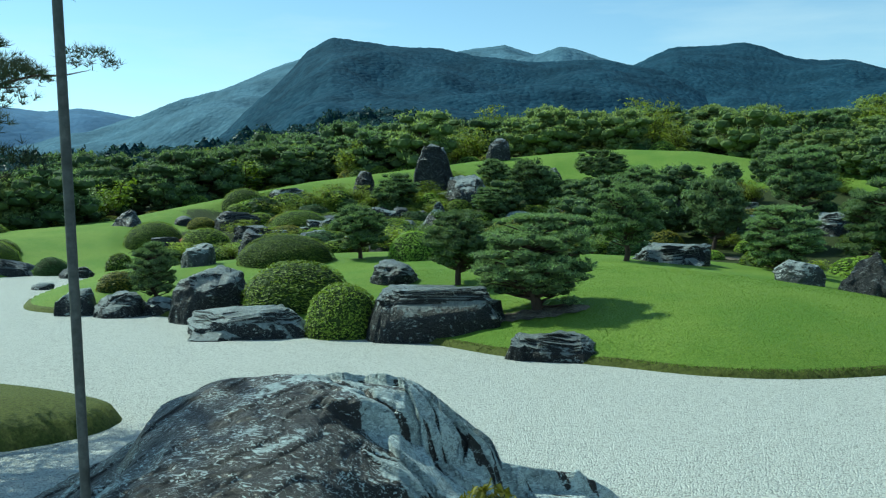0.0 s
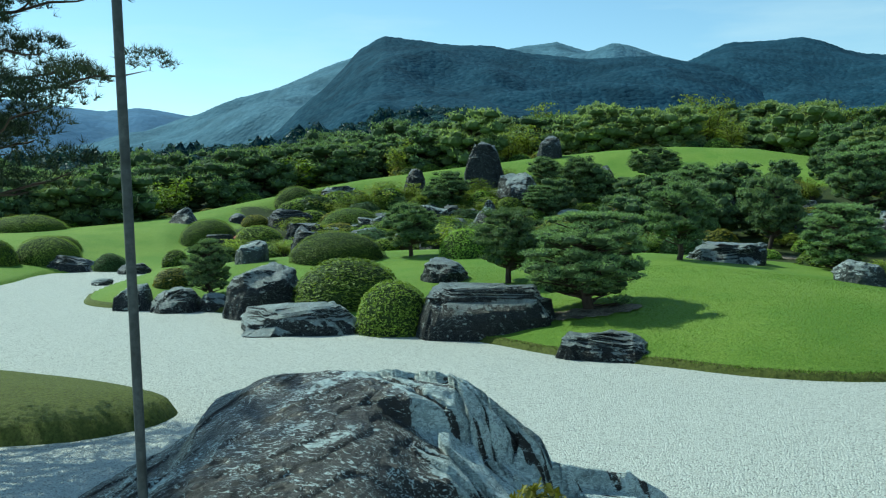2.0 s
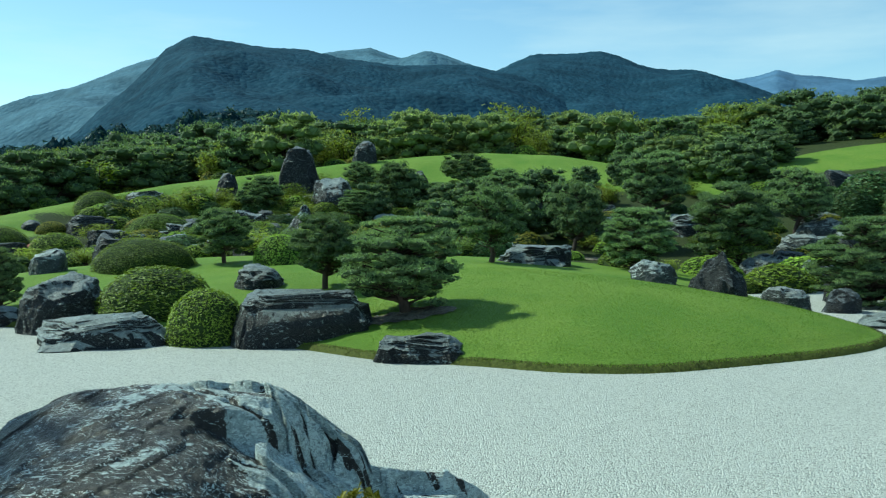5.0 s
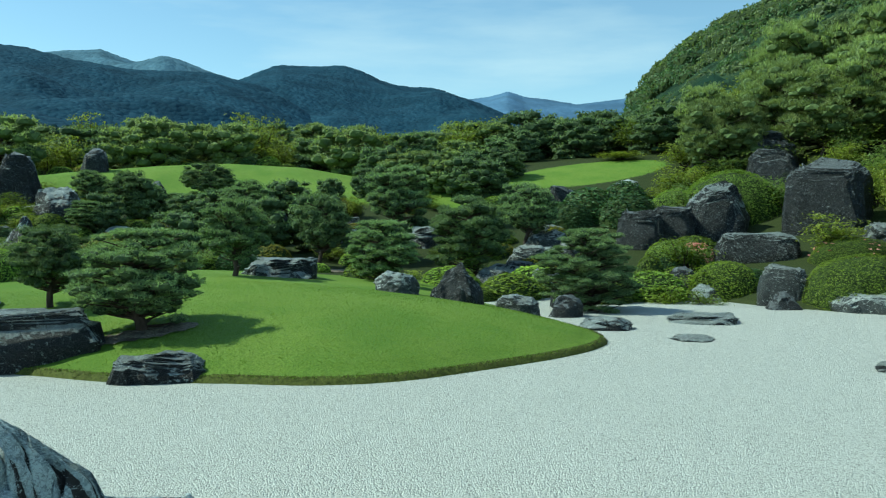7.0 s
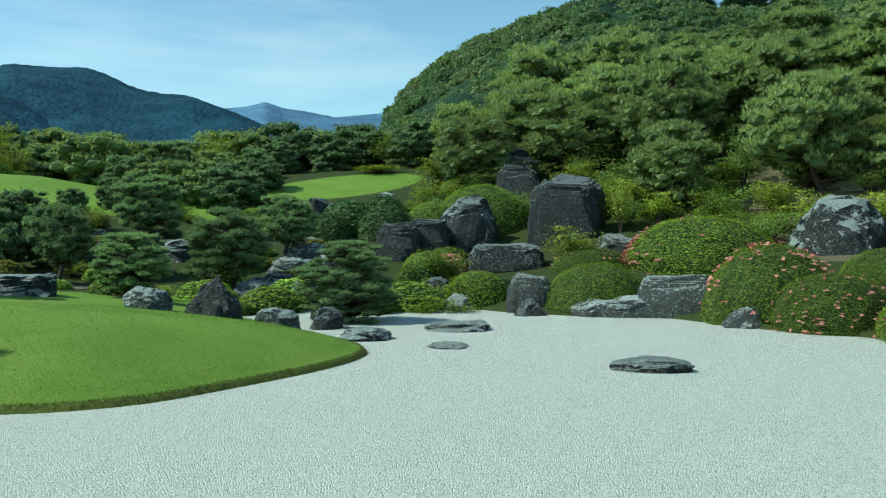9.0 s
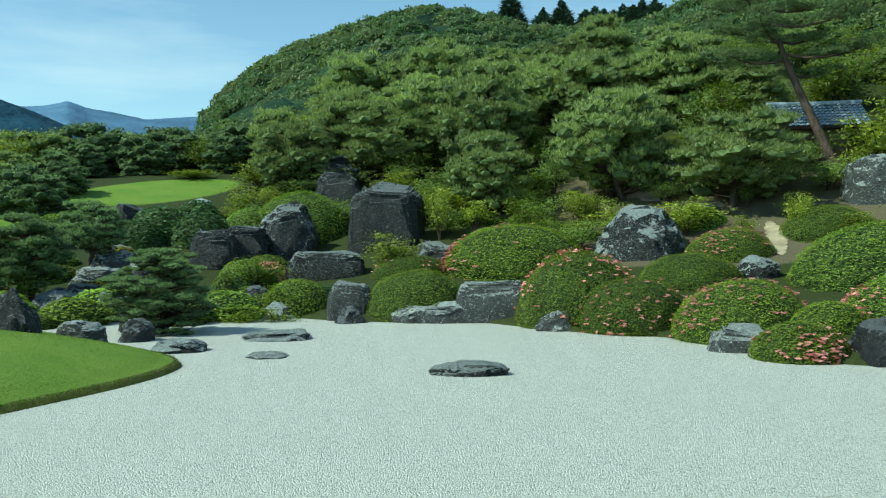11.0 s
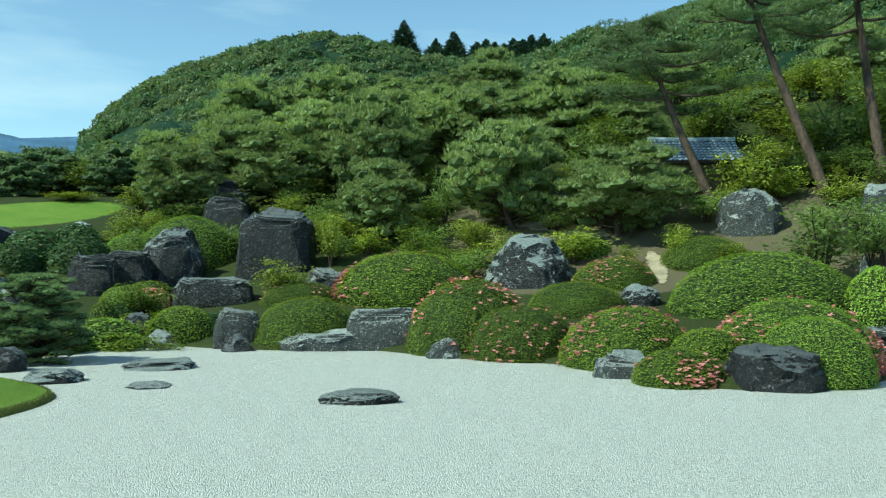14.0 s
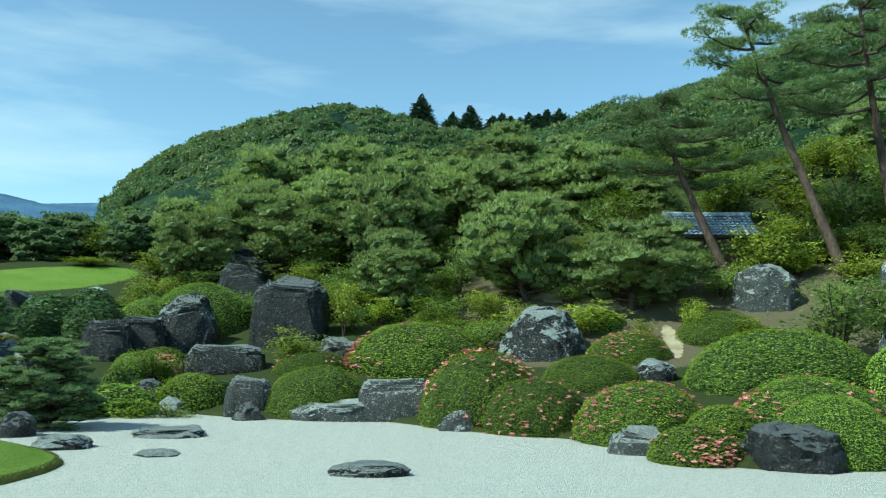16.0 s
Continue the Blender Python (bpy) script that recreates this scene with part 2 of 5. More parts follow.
def make_ground():
    """One sheet of ground: mown lawn, mossy soil, dry earth and brown moss, by the mesh's own masks."""
    m, nt, ln, b = material("lawn_and_soil", 0.8, 0.15)
    blade = noise_node(nt, ln, 30.0, 8.0, 0.75, (1, 1, 0.6), "Position")
    tuft = noise_node(nt, ln, 5.0, 6.0, 0.65, coord="Position")
    wide = noise_node(nt, ln, 0.55, 4.0, 0.6, coord="Position")
    col = ramp(nt, ln, blade.outputs["Fac"], [(0.36, (0.090, 0.148, 0.019)), (0.62, (0.215, 0.318, 0.050))])
    col = blend(nt, ln, col, (0.20, 0.26, 0.045), ramp(nt, ln, tuft.outputs["Fac"], [(0.45, (0, 0, 0)), (0.75, (0.45, 0.45, 0.45))]))
    col = blend(nt, ln, col, (0.075, 0.17, 0.016), ramp(nt, ln, wide.outputs["Fac"], [(0.4, (0, 0, 0)), (0.65, (0.5, 0.5, 0.5))]))
    for name, a, c in (("soil", (0.014, 0.026, 0.007), (0.060, 0.072, 0.020)), ("earth", (0.07, 0.065, 0.035), (0.17, 0.145, 0.09)), ("moss", (0.050, 0.062, 0.013), (0.145, 0.165, 0.034))):
        at = nt.new("ShaderNodeAttribute")
        at.attribute_name = name
        rough = nt.new("ShaderNodeMath")
        rough.operation = "MULTIPLY_ADD"
        ln.new(tuft.outputs["Fac"], rough.inputs[0])
        rough.inputs[1].default_value = 0.5
        ln.new(at.outputs["Fac"], rough.inputs[2])
        other = ramp(nt, ln, blade.outputs["Fac"], [(0.35, a), (0.65, c)])
        col = blend(nt, ln, col, other, ramp(nt, ln, rough.outputs["Value"], [(0.7, (0, 0, 0)), (0.8, (1, 1, 1))]))
    ln.new(col, b.inputs["Base Color"])
    first = relief(nt, ln, tuft.outputs["Fac"], b, 0.3, 0.05)
    relief(nt, ln, blade.outputs["Fac"], b, 0.9, 0.03, first)
    return m


GRAVEL, GROUND = make_gravel(), make_ground()
SAND = plain_material("sandy_path", (0.30, 0.25, 0.16), (0.46, 0.40, 0.28), 9.0, 0.95, 0.6, 0.02)
MULCH = plain_material("bark_and_pebble_mulch", (0.05, 0.04, 0.028), (0.34, 0.29, 0.22), 26.0, 0.95, 0.9, 0.03)

# ---- the lie of the land ----
# the edge of the white gravel, in metres, round the bed and back behind the eye
SHORE = [
    (-13.8, 23.7), (-15.2, 28.6), (-13.4, 30.2), (-11.7, 29.9), (-10.9, 24.5), (-10.1, 21.0), (-9.3, 19.3), (-8.0, 18.6),
    (-5.8, 18.5), (-4.8, 16.6), (-3.2, 15.8), (-2.3, 15.7), (-1.2, 15.4), (-0.1, 14.5), (1.0, 13.2), (2.4, 12.5),
    (3.4, 11.8), (4.3, 11.55), (5.0, 11.55), (6.3, 11.9), (7.8, 12.35), (9.0, 12.9), (9.9, 13.6), (10.3, 14.3), (10.6, 15.2),
    (11.0, 18.0), (11.8, 23.1), (14.2, 26.4), (17.8, 23.2), (18.8, 21.4), (18.6, 18.2), (19.1, 16.4), (20.6, 14.5),
    (19.8, 12.0), (19.4, 10.3), (19.6, 8.3), (19.2, 7.2), (17.7, 5.7), (16.8, 3.8), (17.5, 2.1), (19.6, 1.3),
    (22.8, 0.2), (22.0, -4.0), (10.0, -6.0), (-10.0, -6.0), (-14.0, 6.0), (-14.6, 16.0),
]


def rounded(points, times=2):
    """A closed line with its corners cut."""
    p = np.array(points, float)
    for _ in range(times):
        q = np.roll(p, -1, 0)
        p = np.stack([0.8 * p + 0.2 * q, 0.2 * p + 0.8 * q], 1).reshape(-1, 2)
    return p


def signed(points, x, y):
    """The distance to a closed line, minus inside it."""
    if x.size < 64:
        a, b = np.asarray(points), np.roll(points, -1, 0)
        px, py = x.ravel()[:, None], y.ravel()[:, None]
        ux, uy = b[:, 0] - a[:, 0], b[:, 1] - a[:, 1]
        k = np.clip(((px - a[:, 0]) * ux + (py - a[:, 1]) * uy) / (ux * ux + uy * uy), 0, 1)
        d = np.hypot(px - a[:, 0] - k * ux, py - a[:, 1] - k * uy).min(1)
        cross = ((a[:, 1] > py) != (b[:, 1] > py)) & (px < ux * (py - a[:, 1]) / np.where(uy == 0, 1, uy) + a[:, 0])
        return np.where(cross.sum(1) % 2 == 1, -d, d).reshape(x.shape)
    best, inside = np.full(x.shape, 1e9), np.zeros(x.shape, bool)
    for (ax, ay), (bx, by) in zip(points, np.roll(points, -1, 0)):
        ux, uy = bx - ax, by - ay
        k = np.clip(((x - ax) * ux + (y - ay) * uy) / (ux * ux + uy * uy), 0, 1)
        best = np.minimum(best, np.hypot(x - ax - k * ux, y - ay - k * uy))
        if ay != by:
            inside ^= ((ay > y) != (by > y)) & (x < ux * (y - ay) / uy + ax)
    return np.where(inside, -best, best)


SHORE = rounded(SHORE)
MOSS = rounded([(-9.5, 10.9), (-6.6, 10.9), (-4.6, 10.2), (-3.35, 9.35), (-3.4, 8.5), (-4.2, 7.7), (-9.5, 6.9)])


def bump(x, y, cx, cy, rx, ry, turn=0.0):
    c, s = math.cos(radians(turn)), math.sin(radians(turn))
    u, v = (c * (x - cx) + s * (y - cy)) / rx, (c * (y - cy) - s * (x - cx)) / ry
    return np.exp(-(u * u + v * v))


def ease(a, b, v):
    k = np.clip((v - a) / (b - a), 0, 1)
    return k * k * (3 - 2 * k)


# the long lawn ridge behind the knoll: degrees left, degrees up, distance of its crest, where its rise begins, steepness
RIDGE = np.array([(-23, 2.9, 56, 47.5, 0.20), (-20, 3.13, 56, 47.5, 0.20), (-16.2, 3.75, 57, 47.5, 0.22), (-11.5, 3.93, 58, 47.5, 0.22), (-7.3, 3.73, 57, 48.5, 0.22), (-1.9, 3.21, 56, 50, 0.22),
                  (8.45, 1.89, 55, 50, 0.22), (13.0, 1.0, 53, 48, 0.18), (20.9, -0.71, 46, 34, 0.10), (26.4, -1.29, 44, 33, 0.08), (38, -1.9, 43, 32, 0.07)])


def crest_r(az):
    return np.interp(az, RIDGE[:, 0], RIDGE[:, 2])


def land(x, y):
    """The height of the ground."""
    x, y = np.asarray(x, float), np.asarray(y, float)
    d = signed(SHORE, x, y)
    r, az = np.hypot(x, y), np.degrees(np.arctan2(-x, y))
    rise = np.interp(az, (-100, -88, -66, -50, -42, -30, -15, 0, 15, 27, 40), (13, 14, 15, 11, 7.0, 6.2, 5.8, 4.4, 2.6, 1.6, 1.4))
    start = np.interp(az, (-100, -60, -45, -30, 0, 30), (22, 25, 27, 27, 30, 36))
    z = rise * ease(0, 1, (r - start) / np.interp(az, (-100, -60, -45, -20), (46, 44, 38, 34)))
    z = z + 1.15 * (1 - np.exp(-np.maximum(d, 0) / 4.5)) * (1 - 0.5 * ease(24, 34, r))
    z = z + 0.25 * bump(x, y, 28.4, 41.0, 6.0, 4.5) + 0.4 * bump(x, y, -13.0, 41.0, 7.0, 7.0)
    up, far, near, steep = (np.interp(az, RIDGE[:, 0], RIDGE[:, k]) for k in (1, 2, 3, 4))
    k = (r - near) / (far - near)
    lawn = 2.2 + far * np.tan(np.radians(up)) - steep * (far - near) * np.clip(1 - k, 0, 1) ** 2 + np.interp(az, (-23, 0, 25), (0.13, 0.10, 0.05)) * np.maximum(r - far - 2, 0) - 0.12 * np.clip(r - far, 0, 2)
    z = z + (lawn - z) * ease(0, 0.5, k) * ease(-25, -20, az) * (1 - ease(34, 44, az))
    z = z * (1 - ease(80, 170, r)) + 2.0 * ease(80, 170, r)
    z = z * ease(-8, 4, y + 0.4 * x + 2 + 0 * r)
    edge = np.clip(1.5 * d, -0.35, 0.1)
    z = np.where(d > 0, edge + z * ease(0, 0.6, d), edge)
    moss = -signed(MOSS, x, y)
    z = np.where(moss > -0.3, np.maximum(z, np.clip(1.2 * moss, -0.35, 0.12) + 0.24 * (1 - np.exp(-np.maximum(moss, 0) / 0.7))), z)
    return z


def ground_at(x, y):
    return float(land(np.array([x]), np.array([y]))[0])

# ---- builders ----
def mesh(name, verts, faces, mats, index=None, smooth=False):
    me = bpy.data.meshes.new(name)
    me.from_pydata(np.asarray(verts).tolist(), [], faces if isinstance(faces, list) else np.asarray(faces).tolist())
    for mm in mats if isinstance(mats, (list, tuple)) else [mats]:
        me.materials.append(mm)
    if index is not None:
        me.polygons.foreach_set("material_index", np.asarray(index, np.int32))
    if smooth:
        me.polygons.foreach_set("use_smooth", np.ones(len(me.polygons), bool))
    me.update()
    return me


def part(name, me, parent, label=""):
    ob = new(name, me)
    ob.parent = parent
    return tagged(ob, label)


class Soup:
    """Gathers loose pieces into one mesh."""
    def __init__(self):
        self.v, self.f, self.m, self.n = [], [], [], 0

    def add(self, v, f, m=0):
        v, f = np.asarray(v, float), np.asarray(f, int)
        self.v.append(v), self.m.append(np.full(len(f), m))
        self.f += (f + self.n).tolist()
        self.n += len(v)

    def mesh(self, name, mats, smooth=False):
        return mesh(name, np.concatenate(self.v), self.f, mats, np.concatenate(self.m), smooth)


def unit(v):
    return v / np.maximum(np.linalg.norm(v, axis=-1, keepdims=True), 1e-9)


def tube(points, radii, sides=7):
    """A tapering limb through the points."""
    p, r = np.asarray(points, float), np.asarray(radii, float)
    way = unit(np.gradient(p, axis=0))
    a = unit(np.cross(way, (0.31, 0.2, 0.93) if abs(way[0][2]) < 0.9 else (1.0, 0.1, 0.0)))
    b = np.cross(way, a)
    ang = np.arange(sides) * 2 * math.pi / sides
    ring = a[:, None] * np.cos(ang)[None, :, None] + b[:, None] * np.sin(ang)[None, :, None]
    v = (p[:, None] + ring * r[:, None, None]).reshape(-1, 3)
    f = [(i * sides + j, i * sides + (j + 1) % sides, (i + 1) * sides + (j + 1) % sides, (i + 1) * sides + j) for i in range(len(p) - 1) for j in range(sides)]
    return v, f


def tufts(rng, at, up, needles, length, width, tight=1.05):
    """Sprays of narrow leaves round the points at, leaning along up."""
    n = len(at)
    way = unit(tight * np.repeat(up, needles, 0) + unit(rng.normal(size=(n * needles, 3))))
    side = unit(np.cross(way, rng.normal(size=(n * needles, 3))))
    base = np.repeat(at, needles, 0)
    ln = length * rng.uniform(0.65, 1.15, (n * needles, 1))
    v = np.stack([base - side * width / 2, base + side * width / 2, base + way * ln], 1).reshape(-1, 3)
    return v, np.arange(len(v)).reshape(-1, 3)


def leaves(rng, at, normal, size, lean=0.7):
    """Small pointed leaves that lie roughly along the surface."""
    n = len(at)
    nn = unit(normal + lean * rng.normal(size=(n, 3)))
    a = unit(np.cross(nn, rng.normal(size=(n, 3))))
    b = np.cross(nn, a)
    s = size * rng.uniform(0.6, 1.25, (n, 1))
    v = np.stack([at - a * s * 0.6 - b * s * 0.36, at - a * s * 0.6 + b * s * 0.36, at + a * s * 0.75], 1).reshape(-1, 3)
    return v, np.arange(len(v)).reshape(-1, 3)


def ball(cuts=3):
    bm = bmesh.new()
    bmesh.ops.create_icosphere(bm, subdivisions=cuts, radius=1)
    v = np.array([x.co[:] for x in bm.verts])
    f = [[x.index for x in p.verts] for p in bm.faces]
    bm.free()
    return v, f


BALLS = {k: ball(k) for k in (1, 2, 3, 4, 5)}


def field(v, scale, seed, octaves=4, rough=0.55):
    """Smooth noise at many points."""
    out, amp, total = np.zeros(len(v)), 1.0, 0.0
    for o in range(octaves):
        s = scale * 2 ** o
        out += amp * np.array([noise.noise(Vector(p) * s + Vector((seed * 7.3, seed * 3.1, o * 5.7))) for p in v.tolist()])
        total += amp
        amp *= rough
    return out / total


def facets(v, rng, many, hold, jitter):
    """Breaks a rounded form into flat faces with small steps between them."""
    at = v[rng.choice(len(v), many, replace=False)]
    nrm = unit(unit(at * np.abs(at)) + jitter * rng.normal(size=at.shape))
    own = np.argmin(((v[:, None, :] - at[None]) ** 2).sum(2), 1)
    off = ((v - at[own]) * nrm[own]).sum(1)
    return v - np.clip(off, -0.3, 0.3)[:, None] * nrm[own] * hold


def stone_mesh(name, seed, shape, mat, cuts=4):
    """A unit stone, 1 wide, 1 deep, 1 high, standing on z = 0 and a little below it."""
    rng = np.random.default_rng(seed)
    v, f = BALLS[cuts]
    v = v.copy()
    power = {"block": 0.36, "flat": 0.42, "upright": 0.36, "round": 0.7, "point": 0.8, "slab": 0.24, "wedge": 0.6}[shape]
    v = np.sign(v) * np.abs(v) ** power
    v /= np.abs(v).max(0)
    v += (0.11 if shape == "slab" else 0.16) * np.column_stack([field(v + 9 * k, 0.9, seed + k, 2) for k in range(3)])
    # broken faces: cut by planes
    for k in range({"block": 9, "flat": 8, "round": 14, "slab": 6, "wedge": 9}.get(shape, 15)):
        nrm = unit(rng.normal(size=3) * (1, 1, 0.75))
        nrm[2] = abs(nrm[2]) * (0.4 if shape == "round" else 0.25 if shape == "slab" else 1.0) if shape != "upright" else nrm[2] * 0.5
        nrm = unit(nrm)
        lim = rng.uniform(0.84, 1.05) if shape == "round" else rng.uniform(0.9, 1.22) if shape in ("block", "flat", "slab") else rng.uniform(0.78, 1.1) if shape == "upright" else rng.uniform(0.64, 0.88)
        over = np.maximum(v @ nrm - lim, 0)
        v -= over[:, None] * nrm * rng.uniform(0.9, 1.0)
    crisp = 0.55 if shape == "round" else 1.0
    v = facets(v, rng, 22 if shape == "slab" else 16, 0.42 if shape == "slab" else 0.72 * crisp, 0.26 if shape == "slab" else 0.32 * crisp)
    v = facets(v, rng, 70, 0.5, 0.3)
    tilt = unit(np.array((rng.uniform(-0.25, 0.25), rng.uniform(-0.25, 0.25), 1.0)) if shape != "upright" else rng.normal(size=3) * (1, 1, 0.2))
    lay = v * 0.8 + np.outer(v @ tilt, tilt) * 1.1
    d = field(v, 1.1, seed, 3)
    slabs = np.abs(field(lay, 1.5, seed + 9, 4, 0.6))
    fine = field(lay, 4.2, seed + 5, 4, 0.65)
    v = v * (1 + {"block": 0.10, "flat": 0.12, "round": 0.12}.get(shape, 0.12) * d + (0.15 if shape != "round" else 0.10) * (slabs - 0.14) + (0.10 if shape == "slab" else 0.06) * fine)[:, None]
    top = v[:, 2].clip(0)
    if shape == "point":
        k = 1 - 0.55 * np.clip(v[:, 2] * 0.5 + 0.5, 0, 1) ** 1.2
        v[:, 0] = v[:, 0] * k + 0.12 * top * rng.uniform(-1, 1)
        v[:, 1] *= k
    if shape == "wedge":
        k = 1 - 0.42 * np.clip(v[:, 2], 0, 1)
        v[:, 0] = v[:, 0] * k + 0.2 * top * rng.uniform(-1, 1)
        v[:, 1] *= k
    if shape in ("upright", "slab"):
        k = 1 - (0.3 if shape == "upright" else 0.1) * np.clip(v[:, 2] * 0.5 + 0.5, 0, 1) ** 2
        v[:, 0] *= k
        v[:, 1] *= k
    v[:, 2] += 0.12 * v[:, 0] * rng.uniform(-1, 1) * (v[:, 2] > 0)
    v[:, :2] -= (v[:, :2].max(0) + v[:, :2].min(0)) / 2
    v[:, :2] /= np.ptp(v[:, :2], axis=0)
    lo = {"flat": -0.15, "block": -0.25, "round": -0.3, "point": -0.55, "upright": -0.8, "slab": -0.85, "wedge": -0.35}[shape]
    v[:, 2] = np.maximum(v[:, 2], lo)
    v[:, 2] = (v[:, 2] - lo) / (v[:, 2].max() - lo) * 1.14 - 0.14
    me = mesh(name, v, f, mat, smooth=True)
    try:
        me.set_sharp_from_angle(angle=radians(24))
    except AttributeError:
        pass
    return me


def lowest(x, y, w, d, turn):
    """The lowest ground under a thing's footprint."""
    c, s = math.cos(radians(turn)), math.sin(radians(turn))
    a, b = (k.ravel() for k in np.meshgrid((-0.35, 0, 0.35), (-0.4, 0, 0.3)))
    return max(float(land(x + c * a * w - s * b * d, y + s * a * w + c * b * d).min()), 0.0)


count = {"stone": 0}
STONE_WORDS = {"block": "angular", "flat": "low flat-topped", "upright": "tall upright", "round": "rounded", "point": "pointed", "slab": "upright flat-faced", "wedge": "wedge-shaped"}


def stone(x, y, w, d, h, shape="block", mat=None, turn=0.0, z=None, words="", seed=0, cuts=4, group="garden stones"):
    """One garden stone, w wide, d deep and h high, set into the ground."""
    mat = mat or ROCK
    count["stone"] += 1
    if cuts == 4 and max(w, h) / math.hypot(x, y) > 0.045:
        cuts = 5
    ob = new("garden_stone", stone_mesh("garden_stone", seed or 40 + count["stone"], shape, mat, cuts))
    zz = lowest(x, y, w, d, turn) if z is None else z
    ob.matrix_world = Matrix.LocRotScale((x, y, max(zz, -0.02)), Euler((0, 0, radians(turn))), (w, d, h))
    hue = {ROCK: "blue-grey", ROCK_DARK: "near-black", ROCK_PALE: "pale weathered grey", ROCK_NEAR: "dark streaked"}[mat]
    return tagged(ob, words or f"{STONE_WORDS[shape]} {hue} garden stone set in the {'gravel' if zz < 0.02 else 'planted bank'}", "stone", group)


def hump(q, low):
    """Points of a ball drawn to a clipped dome with steep sides."""
    z = np.where(q[:, 2] < 0, q[:, 2] * low, q[:, 2])
    flat = unit(q[:, :2] + 1e-9)
    rad = np.where(z > 0, np.sqrt(np.maximum(1 - np.abs(z) ** 2.35, 0)), np.where(q[:, 2] > -0.8, 1 + 0.25 * z, np.linalg.norm(q[:, :2], axis=1)))
    return np.column_stack([flat * rad[:, None], z])


def dome_parts(seed, leaf, n, size, petals=0, inner=None):
    """A clipped shrub one wide and one high: shaded core, leaf skin, flowers."""
    rng = np.random.default_rng(seed)
    v, f = BALLS[3]
    v = v.copy()
    low = 0.35
    v = hump(v, low)
    r = 1 + 0.07 * field(v, 1.3, seed, 3)
    core = v * r[:, None] * 0.955
    scale = np.array((0.5, 0.5, 1.0))
    corev = core * scale
    q = unit(rng.normal(size=(n, 3)))
    q = q[q[:, 2] > -0.5]
    nrm = q.copy()
    at = hump(q, low)
    rr = 1 + 0.07 * field(at, 1.3, seed, 3)
    lumps = 0.032 * field(at, 8.0, seed + 3, 2)
    at = at * (rr + lumps + rng.uniform(-0.024, 0.010, len(at)))[:, None]
    at = at * scale
    lv, lf = leaves(rng, at, nrm, size, 0.5)
    skin = mesh("leaf_skin", lv, lf, leaf)
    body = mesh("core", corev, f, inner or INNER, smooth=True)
    flowers = None
    if petals:
        clus = unit(rng.normal(size=(7, 3)) * (1, 1, 0.5) + (0, 0, 0.15))
        pick = []
        tone = np.array([rng.uniform(0.2, 1) for _ in clus])
        while len(pick) < petals:
            k = rng.choice(len(clus), p=tone / tone.sum())
            p = unit(clus[k] + 0.38 * rng.normal(size=3))
            if p[2] > -0.6:
                pick.append(p)
        p = np.array(pick)
        at = hump(p, low)
        at = at * (1.03 + 0.07 * field(at, 1.3, seed, 3))[:, None]
        at = at * scale
        fl = Soup()
        for k in range(3):
            fl.add(*leaves(rng, at, p, size * (2.5 if size < 0.02 else 2.0), 0.55))
        flowers = fl.mesh("blossoms", PETAL)
    return body, skin, flowers


DOMES = {
    "green": ("clipped dome-shaped azalea shrub, dense mid-green leaves", AZALEA, 0),
    "light": ("clipped azalea dome in fresh light-green leaf", AZALEA_LIGHT, 0),
    "yellow": ("low rounded shrub with yellowish-green leaves", AZALEA_YELLOW, 0),
    "dark": ("dark evergreen clipped shrub", AZALEA_DARK, 0),
    "few": ("clipped green azalea dome with scattered coral blossoms", AZALEA, 200),
    "bloom": ("clipped green azalea dome with many coral-pink blossoms", AZALEA, 520),
    "pink": ("low azalea mound covered in coral-pink blossoms", AZALEA_LIGHT, 2600),
}
made_dome = {}


def settle(ob, x, y, z, turn, sx, sy, sz):
    ob.matrix_world = Matrix.LocRotScale((x, y, z), Euler((0, 0, radians(turn))), (sx, sy, sz))


def again(first, x, y, z, turn, sx, sy, sz):
    s = first.scale
    return copy_thing(first, Matrix.LocRotScale((x, y, z), Euler((0, 0, radians(turn))), (sx / s[0], sy / s[1], sz / s[2])))


def shrub(x, y, w, h, kind="green", d=None, turn=None, z=None, words="", fine=0.0):
    """A clipped shrub; alike ones of a size class share their meshes."""
    size = "s" if fine < 0 else "l" if w > 2.2 else "m" if w > 1.1 else "s"
    key = (kind, size, len([k for k in made_dome if k[:2] == (kind, size)]) if len([k for k in made_dome if k[:2] == (kind, size)]) < 2 else random.randrange(2))
    zz = (lowest(x, y, w, w, 0) if z is None else z) - 0.03
    t = random.uniform(0, 360) if turn is None else turn
    w = w * 1.06 if fine == 0 else w
    dd = d or w
    if key not in made_dome:
        label, leaf, petals = DOMES[kind]
        n, s = {"l": (29000, 0.0148), "m": (9000, 0.030), "s": (2600, 0.058)}[size]
        body, skin, flowers = dome_parts(300 + len(made_dome), leaf, n, s, petals)
        root = new("clipped_shrub")
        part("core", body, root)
        part("leaf_skin", skin, root)
        if flowers:
            part("blossoms", flowers, root, "coral-pink azalea blossoms")
        made_dome[key] = tagged(root, label, "shrub", "clipped shrubs")
        settle(root, x, y, zz, t, w, dd, h)
        ob = root
    else:
        ob = again(made_dome[key], x, y, zz, t, w, dd, h)
    if words:
        tagged(ob, words)
    return ob


